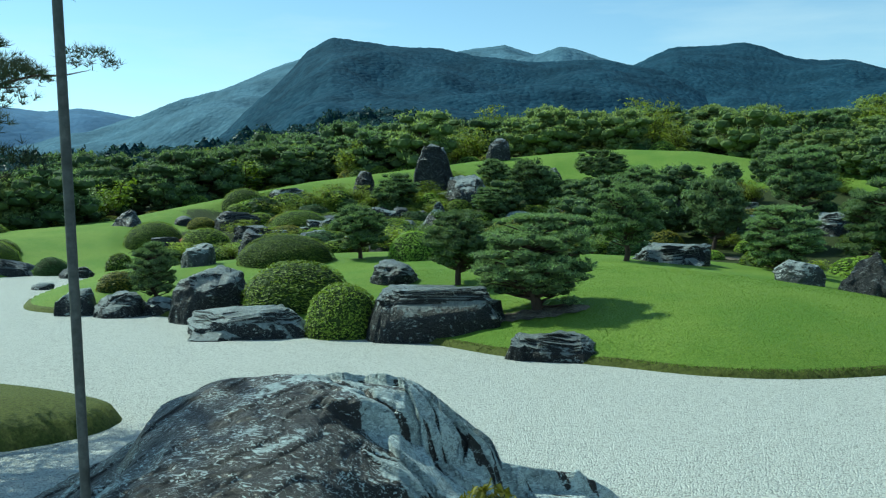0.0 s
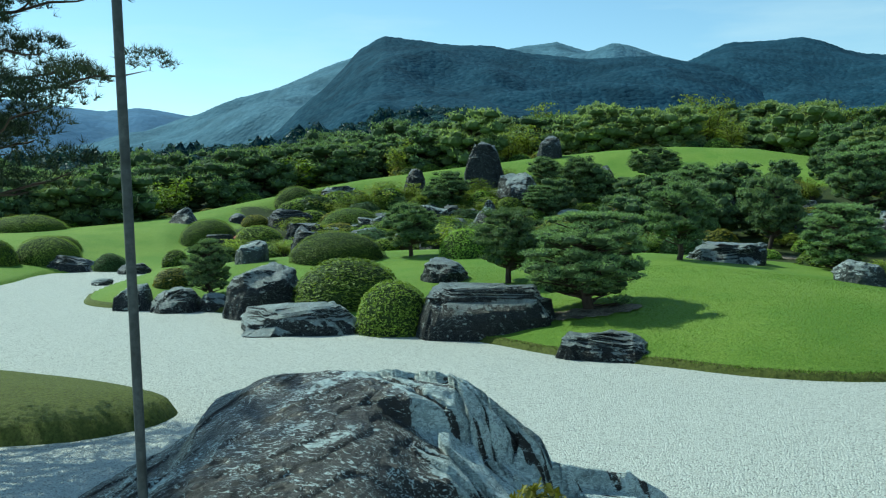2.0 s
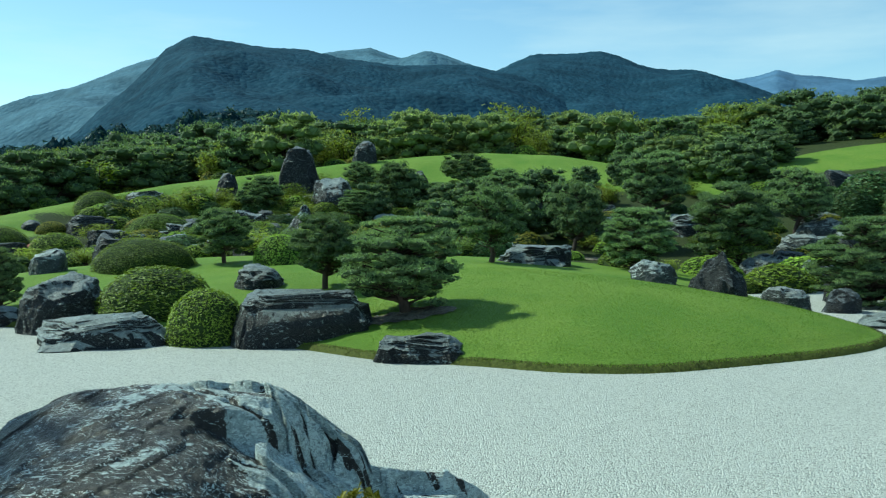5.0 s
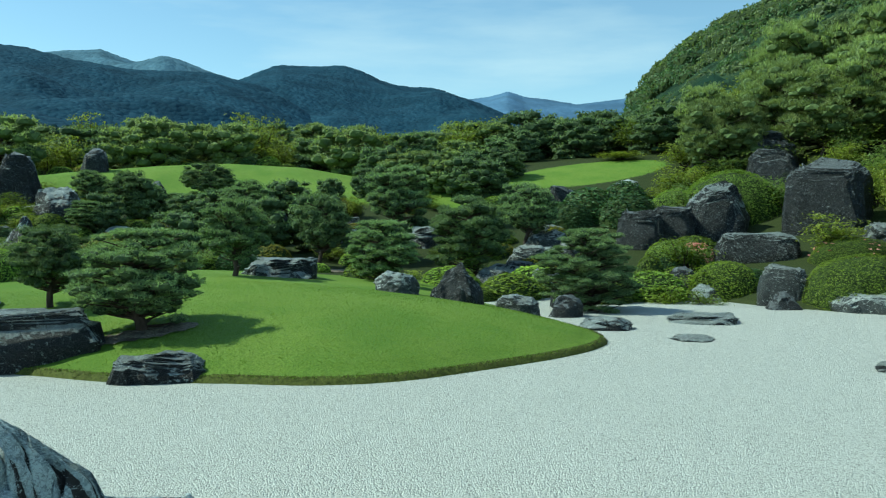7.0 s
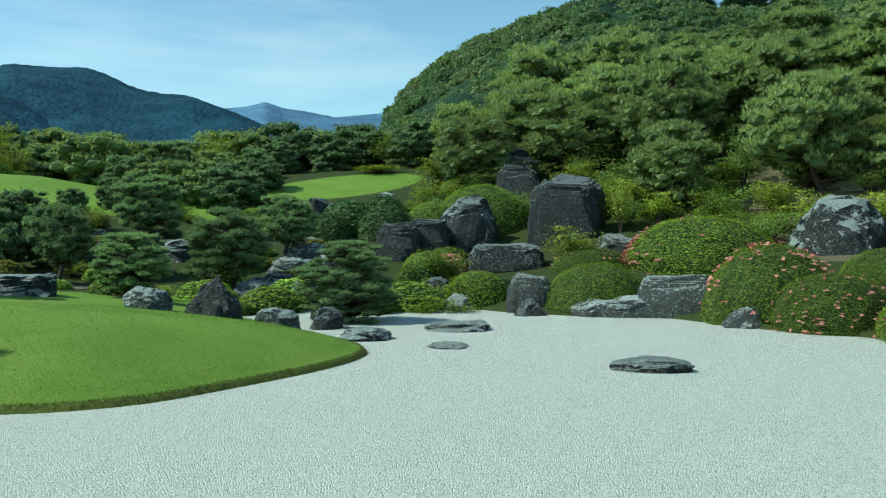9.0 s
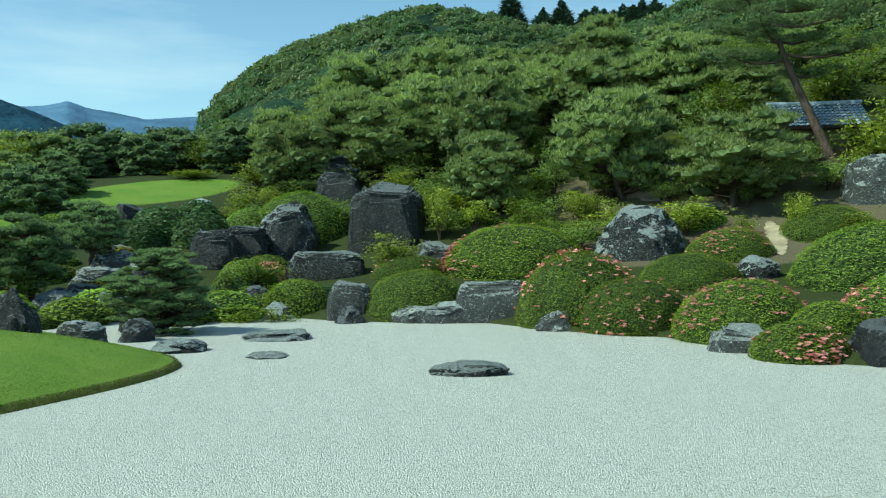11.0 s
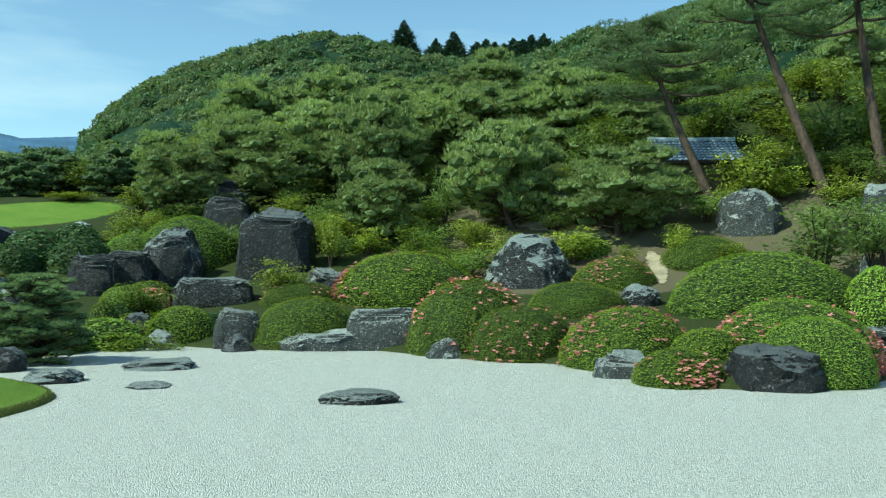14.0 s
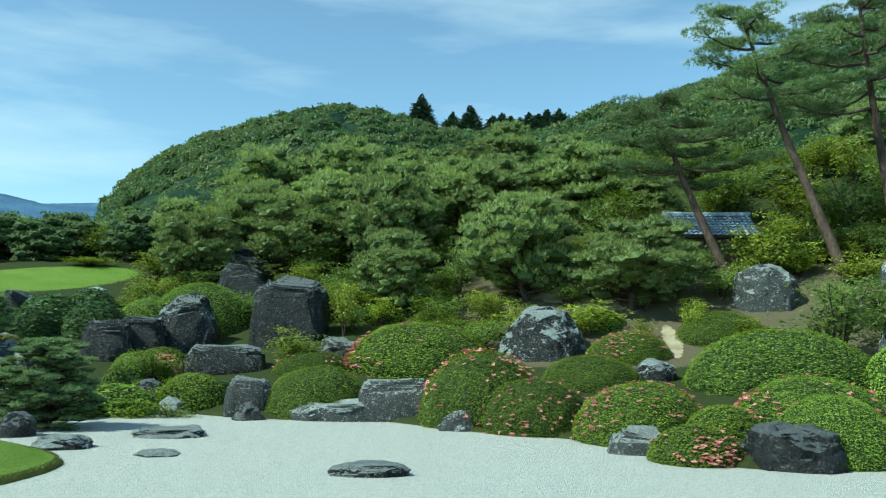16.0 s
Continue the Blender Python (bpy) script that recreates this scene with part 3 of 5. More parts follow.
def cushion(rng, leaf, c, size, flat, per, needles, length, width, seed, upright=0.75, core=0, full=0.86):
    """A flat-bottomed pad of upright needle brushes round a solid core coloured as inner shade."""
    q = unit(rng.normal(size=(per, 3)))
    q[:, 2] = np.where(q[:, 2] < -0.15, -q[:, 2] * 0.8, q[:, 2])
    rad = rng.uniform(0.45, 1.0, (per, 1)) ** 0.5
    wob = 1 + 0.35 * field(q, 1.7, seed, 2)[:, None]
    at = c + q * rad * wob * (size, size, size * flat)
    leaf.add(*tufts(rng, at, unit(q * (0.6, 0.6, 0.5) + (0, 0, upright)), needles, length, width, 1.9 if upright > 0.9 else 1.05))
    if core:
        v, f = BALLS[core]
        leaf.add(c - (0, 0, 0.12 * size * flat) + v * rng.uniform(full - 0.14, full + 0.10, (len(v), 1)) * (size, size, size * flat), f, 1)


def pine_parts(seed, needle, tiers, per, needles, length, width, clear=0.2, thick=0.035, flat=0.46, bark=None, lean=0.11, pad=0.15, upright=0.75, core=1, wide=0.3):
    """A trained pine one wide and one high: crooked trunk and limbs, tiers of needle pads under a domed outline."""
    rng = np.random.default_rng(seed)
    wood, leaf = Soup(), Soup()
    k = np.linspace(0, 1, 9)
    bend = np.cumsum(rng.normal(size=(9, 2)) * lean * 0.5, 0) * (k * (1.1 - k) * 2.5)[:, None]
    trunk = np.column_stack([bend, k * 0.88])
    wood.add(*tube(trunk, thick * (1 - 0.8 * k) + 0.004, 8))
    off = rng.normal(size=(7, 2)) * 0.05
    spots = []
    for t in range(tiers):
        u = t / (tiers - 1)
        z = clear + pad * flat * 0.5 + (1 - clear - pad * flat * 1.35) * u
        reach = 0.5 * math.sqrt(max(1 - (max(u - wide, 0) / (1.06 - wide)) ** 2, 0)) * (0.72 + 0.28 * min(1, u / 0.22)) * rng.uniform(0.9, 1.05)
        ring, spin = reach - 0.72 * pad, rng.uniform(0, 6.3)
        while ring > -0.02:
            many = max(1, round(6.283 * max(ring, 0) / (pad * 1.5)))
            for i in range(many):
                if rng.random() > (0.20 if clear > 0.1 else 0.08):
                    ang = spin + 6.283 * (i + rng.uniform(-0.25, 0.25)) / many
                    out = max(ring, 0) * rng.uniform(0.86, 1.06)
                    spots.append((out, ang, min(z + rng.uniform(-1.0, 1.0) * (1 - clear) / tiers - 0.08 * out, 0.97 - pad * flat)))
            ring -= 1.35 * pad
    for n, (reach, ang, z) in enumerate(spots):
        base = np.array([np.interp(max(z - 0.06 - 0.12 * reach, 0.06), trunk[:, 2], trunk[:, j]) for j in range(3)])
        axis = np.array([np.interp(z, trunk[:, 2], trunk[:, j]) for j in range(2)])
        c = np.array((axis[0] * 0.6 + reach * math.cos(ang), axis[1] * 0.6 + reach * math.sin(ang), z))
        mid = 0.5 * (base + c) + (0, 0, -0.03 + rng.uniform(-0.02, 0.02))
        kk = np.linspace(0, 1, 5)[:, None]
        line = (1 - kk) ** 2 * base + 2 * kk * (1 - kk) * mid + kk ** 2 * (c - (0, 0, 0.02))
        step = 2 if core == 1 else 1
        wood.add(*tube(line[::step], (thick * 0.26 * (1 - 0.8 * kk[:, 0]) + 0.0015)[::step], 4))
        cushion(rng, leaf, c, pad * rng.uniform(0.7, 1.2), flat * rng.uniform(0.8, 1.25), per, needles, length, width, seed + n, upright, core, 0.66 if clear > 0.1 else 0.84)
    return wood.mesh("trunk", bark or BARK, True), leaf.mesh("needles", [needle, PINE_SHADE_LIGHT if needle is NEEDLE_LIGHT else PINE_SHADE])


PINES = {
    # kind: label, needle, tiers, tufts a pad, needles, length, width, clear, thick, variants, flatness, pad size, uprightness, core, widest height
    "garden": ("trained garden pine with a domed crown of dark needle cushions", NEEDLE, 7, 50, 5, 0.030, 0.0078, 0.30, 0.036, 4, 0.60, 0.100, 0.5, 1, 0.42),
    "low": ("low spreading trained pine with tiered dark needles", NEEDLE, 7, 70, 5, 0.030, 0.0065, 0.22, 0.042, 2, 0.52, 0.098, 0.5, 1, 0.36),
    "slope": ("sunlit hillside pine with a rounded crown of light-green needles", NEEDLE_LIGHT, 7, 46, 5, 0.056, 0.0074, 0.22, 0.024, 5, 0.56, 0.115, 1.1, 1, 0.5),
    "open": ("spreading trained pine with open tiers over a bare trunk", NEEDLE, 7, 90, 5, 0.024, 0.0050, 0.24, 0.038, 1, 0.34, 0.085, 0.55, 2, 0.5),
    "far": ("rounded dark pine in the planted belt", NEEDLE, 6, 16, 4, 0.058, 0.018, 0.08, 0.03, 4, 0.68, 0.14, 0.5, 1, 0.5),
    "farlight": ("rounded light-green pine in the planted belt", NEEDLE_LIGHT, 6, 16, 4, 0.058, 0.018, 0.08, 0.03, 3, 0.68, 0.14, 0.6, 1, 0.5),
}
made_pine = {}
nth = {}


def pine(x, y, w, h, kind="garden", turn=None, z=None, words="", which=None):
    label, needle, tiers, per, needles, length, width, clear, thick, variants, flat, pad, upright, core, wide = PINES[kind]
    nth[kind] = nth.get(kind, -1) + 1
    key = (kind, nth[kind] % variants if which is None else which)
    zz = (ground_at(x, y) if z is None else z) - 0.04
    t = random.uniform(0, 360) if turn is None else turn
    if key not in made_pine:
        wv, lv = pine_parts(700 + len(made_pine) * 3, needle, tiers, per, needles, length, width, clear, thick, flat, pad=pad, upright=upright, core=core, wide=wide)
        root = new("pine_tree")
        part("trunk", wv, root, "crooked bark-covered trunk and limbs")
        part("crown", lv, root)
        made_pine[key] = tagged(root, label, "tree", "pines")
        settle(root, x, y, zz, t, w, w, h)
        ob = root
    else:
        ob = again(made_pine[key], x, y, zz, t, w, w, h)
    if words:
        tagged(ob, words)
    return ob


def loose_parts(seed, leaf, stems, n, size, bark=None):
    """A loose shrub one wide and one high: thin stems, airy sprays of leaves."""
    rng = np.random.default_rng(seed)
    wood, lf = Soup(), Soup()
    per = n // stems
    for i in range(stems):
        ang, out, top = i * 2.4, rng.uniform(0.1, 0.4), rng.uniform(0.5, 0.95)
        end = np.array((out * math.cos(ang), out * math.sin(ang), top))
        kk = np.linspace(0, 1, 5)[:, None]
        line = kk * end * (1, 1, 1) + kk * (1 - kk) * np.array((0, 0, 0.25)) + rng.normal(size=(5, 3)) * 0.012
        line[0] = (0.02 * math.cos(ang), 0.02 * math.sin(ang), -0.02)
        wood.add(*tube(line, 0.012 * (1 - 0.8 * kk[:, 0]) + 0.001, 5))
        tier = rng.integers(0, 4, per)
        cen = end * (0.45 + 0.18 * tier[:, None]) + (0, 0, 0.02)
        at = cen + rng.normal(size=(per, 3)) * (0.11, 0.11, 0.045)
        at[:, 2] = np.clip(at[:, 2], 0.02, 1.0)
        lf.add(*leaves(rng, at, np.tile((0.0, 0.0, 1.0), (per, 1)), size, 0.6))
    return wood.mesh("stem", bark or BARK, True), lf.mesh("foliage", leaf)


LOOSE = {
    "yellow": ("loose shrub with bright yellow-green young leaves", MAPLE, 0.056),
    "green": ("loose leafy shrub with fresh green sprays", MAPLE_GREEN, 0.05),
    "dark": ("loose dark green understorey shrub", AZALEA, 0.05),
}
made_loose = {}
thicket = []


def bush(x, y, w, h, kind="green", z=None, words="", turn=None):
    nth[kind + "b"] = nth.get(kind + "b", -1) + 1
    key = (kind, nth[kind + "b"] % 3)
    zz = (ground_at(x, y) if z is None else z) - 0.02
    t = random.uniform(0, 360) if turn is None else turn
    if math.hypot(x, y) > 41 and key in made_loose:
        thicket.append((key, (x, y, zz, t, w, h)))
        return None
    if key not in made_loose:
        label, leaf, size = LOOSE[kind]
        wv, lv = loose_parts(900 + len(made_loose), leaf, 8, 1350, size * 0.90)
        root = new("leafy_shrub")
        part("stem", wv, root)
        part("foliage", lv, root)
        made_loose[key] = tagged(root, label, "shrub", "loose shrubs")
        settle(root, x, y, zz, t, w, w, h)
        ob = root
    else:
        ob = again(made_loose[key], x, y, zz, t, w, w, h)
    if words:
        tagged(ob, words)
    return ob

# ---- ground, gravel, hills ----
def build_ground():
    az = np.concatenate([np.arange(-97, 38, 0.3), np.arange(38, 263, 5.0)])
    r = np.concatenate([np.arange(2.0, 6.5, 0.5), np.arange(6.5, 32, 0.15), np.geomspace(32, 170, 90), np.geomspace(185, 4200, 14)])
    aa, rr = np.meshgrid(np.radians(az), r, indexing="ij")
    x, y = -np.sin(aa) * rr, np.cos(aa) * rr
    z = land(x.ravel(), y.ravel())
    v = np.column_stack([x.ravel(), y.ravel(), z])
    v = np.vstack([v, (0, 0, -0.35)])
    na, nr = len(az), len(r)
    i, j = np.meshgrid(np.arange(na), np.arange(nr - 1), indexing="ij")
    k = (i + 1) % na
    f = np.stack([i * nr + j, i * nr + j + 1, k * nr + j + 1, k * nr + j], -1).reshape(-1, 4)
    cx, cy = v[:, 0], v[:, 1]
    rad, ang = np.hypot(cx, cy), np.degrees(np.arctan2(-cx, cy))
    wav = 2.0 * np.sin(cx * 0.5) + 1.5 * np.sin(cy * 0.7 + 1)
    # planted beds: the rocky knoll, the pine bank, the eastern slope; lawns lie between
    knoll = np.minimum(1.2 - ((ang - 5.5) / 13.0) ** 2, 1.25 - ((rad - 36.5) / 11.2) ** 2)
    bank = 1.25 - ((ang + 17) / 17) ** 2 - ((rad - 36) / 9.5) ** 2
    east = np.minimum((-29 - ang) / 3, (rad - np.interp(-ang, [36, 44], [26.5, 13.0])) / 2) + 0.5
    east = np.minimum(east, 1.2 - 2.6 * np.maximum(bump(cx, cy, 28.4, 41.0, 6.0, 4.5) - 0.32, 0))
    far_off = (rad - crest_r(ang) - 1.5) / 1.5
    soil = np.clip(np.maximum.reduce([knoll, bank, east, far_off]) + 0.08 * wav, 0, 1)
    earth = np.clip(np.minimum((-55 - ang) / 4, np.minimum((rad - 31) / 3, (42 - rad) / 3)) + 0.5 + 0.1 * wav, 0, 1)
    moss = np.clip(0.6 - 3 * signed(MOSS, cx, cy), 0, 1)
    rim = np.clip(1.05 - signed(SHORE, cx, cy) / 0.28, 0, 1) * (rad < 24) * (ang > -42)
    moss = np.maximum(moss, rim)
    tail = [(nr * a, nr * ((a + 1) % na), na * nr) for a in range(na)]
    me = mesh("ground", v, f.tolist() + tail, GROUND, None, True)
    for name, values in (("soil", soil), ("earth", earth), ("moss", moss)):
        me.attributes.new(name, "FLOAT", "POINT").data.foreach_set("value", values.astype(np.float32))
    return tagged(new("ground", me), "rolling mown lawn and mossy planted banks", "ground", kind="structure")


build_ground()
# the gravel bed, one flat sheet that the banks rise out of
gx, gy = np.meshgrid(np.linspace(-60, 60, 61), np.linspace(-60, 60, 61), indexing="ij")
gi = np.arange(60 * 60)
gi = (gi // 60) * 61 + gi % 60
gv = np.column_stack([gx.ravel(), gy.ravel(), np.zeros(gx.size)])
gf = np.stack([gi, gi + 61, gi + 62, gi + 1], 1)
gc = gv[gf].mean(1)
gf = gf[signed(SHORE, gc[:, 0], gc[:, 1]) < 2.6]
tagged(new("gravel_bed", mesh("gravel_bed", gv, gf, GRAVEL)), "raked bed of fine white gravel", "gravel", kind="structure")


def forest_material(name, dark, light, scale, lift=1.0):
    m, nt, ln, b = material(name, 0.95, 0.05)
    crowns = nt.new("ShaderNodeTexVoronoi")
    crowns.inputs["Scale"].default_value = scale
    geo = nt.new("ShaderNodeNewGeometry")
    ln.new(geo.outputs["Position"], crowns.inputs["Vector"])
    sep = nt.new("ShaderNodeSeparateColor")
    ln.new(crowns.outputs["Color"], sep.inputs["Color"])
    col = ramp(nt, ln, sep.outputs["Green"], [(0.0, dark), (1.0, light)])
    wide = noise_node(nt, ln, scale * 0.12, 4.0, 0.6, coord="Position")
    col = blend(nt, ln, col, tuple(0.6 * c for c in dark), ramp(nt, ln, wide.outputs["Fac"], [(0.4, (0, 0, 0)), (0.65, (0.7, 0.7, 0.7))]))
    ln.new(col, b.inputs["Base Color"])
    n = noise_node(nt, ln, scale * 2.5, 4.0, 0.7, coord="Position")
    first = relief(nt, ln, crowns.outputs["Distance"], b, lift, -6.0 * 0.12 / scale)
    relief(nt, ln, n.outputs["Fac"], b, 0.8 * lift, 2.0 * 0.12 / scale, first)
    return m


# haze of distance is put into these colours as blue; NEAR_F has none
FAR_A = forest_material("haze_tinted_forest", (0.014, 0.047, 0.080), (0.030, 0.076, 0.116), 0.15, 0.42)
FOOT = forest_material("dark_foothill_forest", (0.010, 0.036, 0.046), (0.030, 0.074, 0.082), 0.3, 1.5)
FAR_B = forest_material("pale_haze_tinted_forest", (0.080, 0.155, 0.215), (0.115, 0.205, 0.27), 0.09, 0.4)
FAR_C = forest_material("far_haze_tinted_forest", (0.09, 0.17, 0.28), (0.11, 0.20, 0.32), 0.05, 0.15)
NEAR_F = forest_material("dark_forest", (0.016, 0.04, 0.026), (0.06, 0.10, 0.05), 0.22)


def ridge(name, label, crest, far, foot, mat, seed, rough=1.0, cols=360, rows=90, crowns=16.0, bends=2):
    """A wooded ridge whose crest has the heights (degrees left, degrees up) at the distance far; its slope runs down to foot."""
    crest = sorted(crest)
    az = np.linspace(crest[0][0], crest[-1][0], cols)
    el = np.interp(az, [c[0] for c in crest], [c[1] for c in crest])
    ker = np.hanning(9)
    el = np.convolve(np.pad(el, 4, "edge"), ker / ker.sum(), "valid")
    top = far * np.tan(np.radians(el)) + 2.2
    v = []
    for j in range(rows):
        k = j / (rows - 6)                       # past 1: the far side
        dist = foot + (far - foot) * k
        hgt = top * (ease(0, 1, np.full(cols, min(k, 1.0))) * 0.55 + 0.45 * min(k, 1.0)) if k <= 1 else top * (1 - 0.35 * (k - 1) * 4)
        a = np.radians(az)
        v.append(np.column_stack([-np.sin(a) * dist, np.cos(a) * dist, hgt]))
    v = np.concatenate(v)
    s = 1.0 / (far * 0.11)
    spur = field(v * (1, 1, 0.3), s, seed, bends)
    fine = field(v, 1.0 / crowns, seed + 3, 3, 0.6)
    span = np.repeat(np.arange(rows) / (rows - 6), cols)
    v[:, 2] += rough * far * 0.055 * spur * np.clip(4 * span * (1 - 0.72 * span), 0, 1) * np.clip(1.15 - span, 0.12, 1) + fine * crowns * 0.22
    i, j = np.meshgrid(np.arange(rows - 1), np.arange(cols - 1), indexing="ij")
    f = np.stack([i * cols + j, i * cols + j + 1, (i + 1) * cols + j + 1, (i + 1) * cols + j], -1).reshape(-1, 4)
    return tagged(new(name, mesh(name, v, f, mat, smooth=True)), label, "mountain", "wooded mountains", "structure")


ridge("mountain", "forested mountain with a long broken crest, coloured blue-green for haze",
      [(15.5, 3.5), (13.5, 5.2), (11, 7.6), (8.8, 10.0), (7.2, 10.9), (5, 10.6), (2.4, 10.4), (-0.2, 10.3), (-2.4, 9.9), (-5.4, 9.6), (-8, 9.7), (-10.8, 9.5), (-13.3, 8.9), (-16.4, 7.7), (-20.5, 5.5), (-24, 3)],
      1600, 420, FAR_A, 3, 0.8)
ridge("mountain", "wooded shoulder of the mountain behind, coloured paler for haze",
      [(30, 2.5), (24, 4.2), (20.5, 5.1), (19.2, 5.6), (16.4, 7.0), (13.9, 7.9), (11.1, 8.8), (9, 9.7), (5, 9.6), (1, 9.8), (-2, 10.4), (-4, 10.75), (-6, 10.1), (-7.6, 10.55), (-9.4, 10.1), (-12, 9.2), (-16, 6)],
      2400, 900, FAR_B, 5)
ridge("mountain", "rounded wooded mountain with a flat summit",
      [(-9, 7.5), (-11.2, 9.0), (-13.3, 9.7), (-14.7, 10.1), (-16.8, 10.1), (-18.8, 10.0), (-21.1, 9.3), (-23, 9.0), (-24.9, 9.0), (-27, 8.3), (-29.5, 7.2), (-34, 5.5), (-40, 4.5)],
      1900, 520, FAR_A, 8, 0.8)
ridge("mountain", "far mountain ridge, coloured pale blue for haze",
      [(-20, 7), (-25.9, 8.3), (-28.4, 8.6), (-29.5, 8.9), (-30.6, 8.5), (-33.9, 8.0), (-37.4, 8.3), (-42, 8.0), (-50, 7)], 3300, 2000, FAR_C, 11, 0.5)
ridge("mountain", "far mountain ridge, coloured pale blue for haze", [(42, 6.5), (35, 6.6), (28, 6.3), (24.5, 6.0), (22.5, 6.2), (20.5, 5.9), (17, 5.5), (12, 5)], 3200, 1900, FAR_C, 13, 0.5)
FOOT_AZ = (-48, -40, -26, -16, -8, -3, 0.5, 3.6, 7, 11, 15, 22, 28, 34)
FOOT_EL = (7.0, 6.6, 5.6, 5.2, 5.0, 5.4, 6.2, 6.6, 6.0, 4.9, 4.0, 3.2, 2.8, 2.6)
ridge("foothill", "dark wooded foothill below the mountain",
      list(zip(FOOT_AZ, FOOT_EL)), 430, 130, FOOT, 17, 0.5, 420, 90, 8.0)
HILL = [(-37.2, 6.8), (-38.3, 8.3), (-39.4, 9.8), (-41.5, 11.5), (-43.7, 12.6), (-46.1, 13.6), (-49.6, 14.6), (-51.8, 14.9), (-54.8, 14.6), (-57.5, 14.0), (-60.7, 13.4), (-64, 13.3), (-66.7, 13.9), (-68.8, 15.0), (-72, 15.2), (-78, 16.8), (-86, 19.3), (-95, 20.3), (-115, 17.3)]
ridge("wooded_hill", "steep hill covered in broadleaf and evergreen woods", HILL, 190, 78, NEAR_F, 21, 0.6, 300, 60, 6.0)

# ---- stones ----
stone(-3.51, 15.57, 2.25, 1.51, 0.54, "block", ROCK, 13, seed=3, cuts=5)
stone(-0.11, 15.38, 2.65, 1.8, 0.95, "slab", ROCK, 0, seed=8, cuts=5)
stone(1.72, 13.25, 1.56, 1.06, 0.41, "flat", ROCK, -7, cuts=5)
stone(-4.68, 17.71, 1.75, 1.5, 1.12, "round", ROCK, 15)
stone(-1.03, 19.00, 1.11, 1.08, 0.52, "round", ROCK, 3)
stone(6.03, 23.02, 2.12, 2.04, 0.58, "flat", ROCK, -15)
stone(-0.54, 49.22, 2.25, 1.30, 3.05, "slab", ROCK_DARK, 1)
stone(-4.42, 49.48, 1.34, 1.32, 1.83, "upright", ROCK_DARK, 5)
stone(1.11, 45.10, 2.47, 2.41, 1.87, "round", ROCK, -1)
stone(3.40, 54.0, 1.55, 1.5, 1.55, "block", ROCK_DARK, -4)
stone(-0.42, 38.80, 1.63, 1.60, 1.46, "point", ROCK, 1)
stone(5.75, 47.03, 1.57, 1.54, 1.39, "round", ROCK_DARK, -7)
stone(-14.08, 39.17, 1.43, 1.41, 0.82, "point", ROCK_DARK, 20)
stone(-6.47, 23.17, 0.94, 0.92, 0.63, "round", ROCK_PALE, 16)
stone(-14.82, 29.91, 1.70, 1.66, 0.60, "flat", ROCK_DARK, 26)
stone(-11.30, 24.65, 0.63, 0.62, 0.20, "flat", ROCK, 25)
stone(-12.27, 29.22, 1.13, 1.12, 0.38, "flat", ROCK_DARK, 23)
stone(-7.87, 18.70, 0.90, 0.88, 0.55, "block", ROCK, 23)
stone(-6.84, 18.49, 1.09, 1.07, 0.52, "block", ROCK, 20)
stone(-6.05, 18.69, 0.81, 0.79, 0.39, "round", ROCK, 18)
stone(-5.45, 25.12, 1.06, 1.05, 0.92, "block", ROCK_DARK, 12)
stone(-9.69, 41.17, 2.07, 2.03, 0.67, "flat", ROCK_DARK, 13)
stone(-8.48, 48.04, 2.50, 2.45, 1.38, "flat", ROCK, 10)
stone(-5.14, 39.12, 1.05, 1.04, 0.80, "block", ROCK, 7)
stone(-2.59, 39.85, 1.47, 1.44, 0.67, "flat", ROCK, 4)
stone(-0.51, 46.84, 1.36, 1.34, 0.65, "flat", ROCK, 1)
stone(-2.02, 42.07, 1.09, 1.07, 0.83, "round", ROCK_DARK, 3)
stone(7.72, 18.90, 1.12, 0.80, 0.56, "round", ROCK_PALE, -22)
stone(15.05, 33.66, 1.43, 1.41, 0.76, "round", ROCK, -24)
stone(13.07, 36.97, 0.61, 0.60, 0.64, "flat", ROCK_PALE, -19)
stone(-12.33, 41.56, 1.03, 1.02, 0.51, "round", ROCK_DARK, 17)
stone(8.88, 18.08, 1.28, 0.85, 0.98, "wedge", ROCK_DARK, -26)
stone(13.84, 24.74, 1.50, 1.46, 0.72, "round", ROCK_DARK, -29)
stone(12.08, 18.38, 0.91, 0.89, 0.56, "round", ROCK_DARK, -33)
stone(11.41, 15.84, 1.22, 1.19, 0.28, "flat", ROCK, -36)
stone(14.26, 16.00, 1.73, 1.67, 0.21, "flat", ROCK, -42)
stone(11.77, 13.46, 0.89, 0.87, 0.10, "flat", ROCK_PALE, -41)
stone(25.10, 27.34, 2.67, 2.08, 2.48, "upright", ROCK, -43)
stone(27.52, 23.94, 3.25, 1.76, 3.0, "slab", ROCK_DARK, -49)
stone(34.44, 37.80, 2.41, 2.36, 1.05, "flat", ROCK_DARK, -42)
stone(23.48, 23.38, 3.1, 1.44, 1.15, "slab", ROCK, -45)
stone(18.93, 22.10, 1.03, 1.02, 0.98, "round", ROCK_DARK, -41)
stone(18.44, 20.45, 1.13, 1.11, 0.52, "point", ROCK, -42)
stone(19.17, 18.16, 1.4, 0.81, 1.2, "slab", ROCK_PALE, -47)
stone(18.44, 17.43, 0.98, 0.97, 0.50, "point", ROCK_DARK, -47)
stone(17.40, 28.22, 2.22, 2.16, 0.75, "flat", ROCK, -32)
stone(15.58, 26.48, 1.58, 1.54, 0.71, "block", ROCK_DARK, -30)
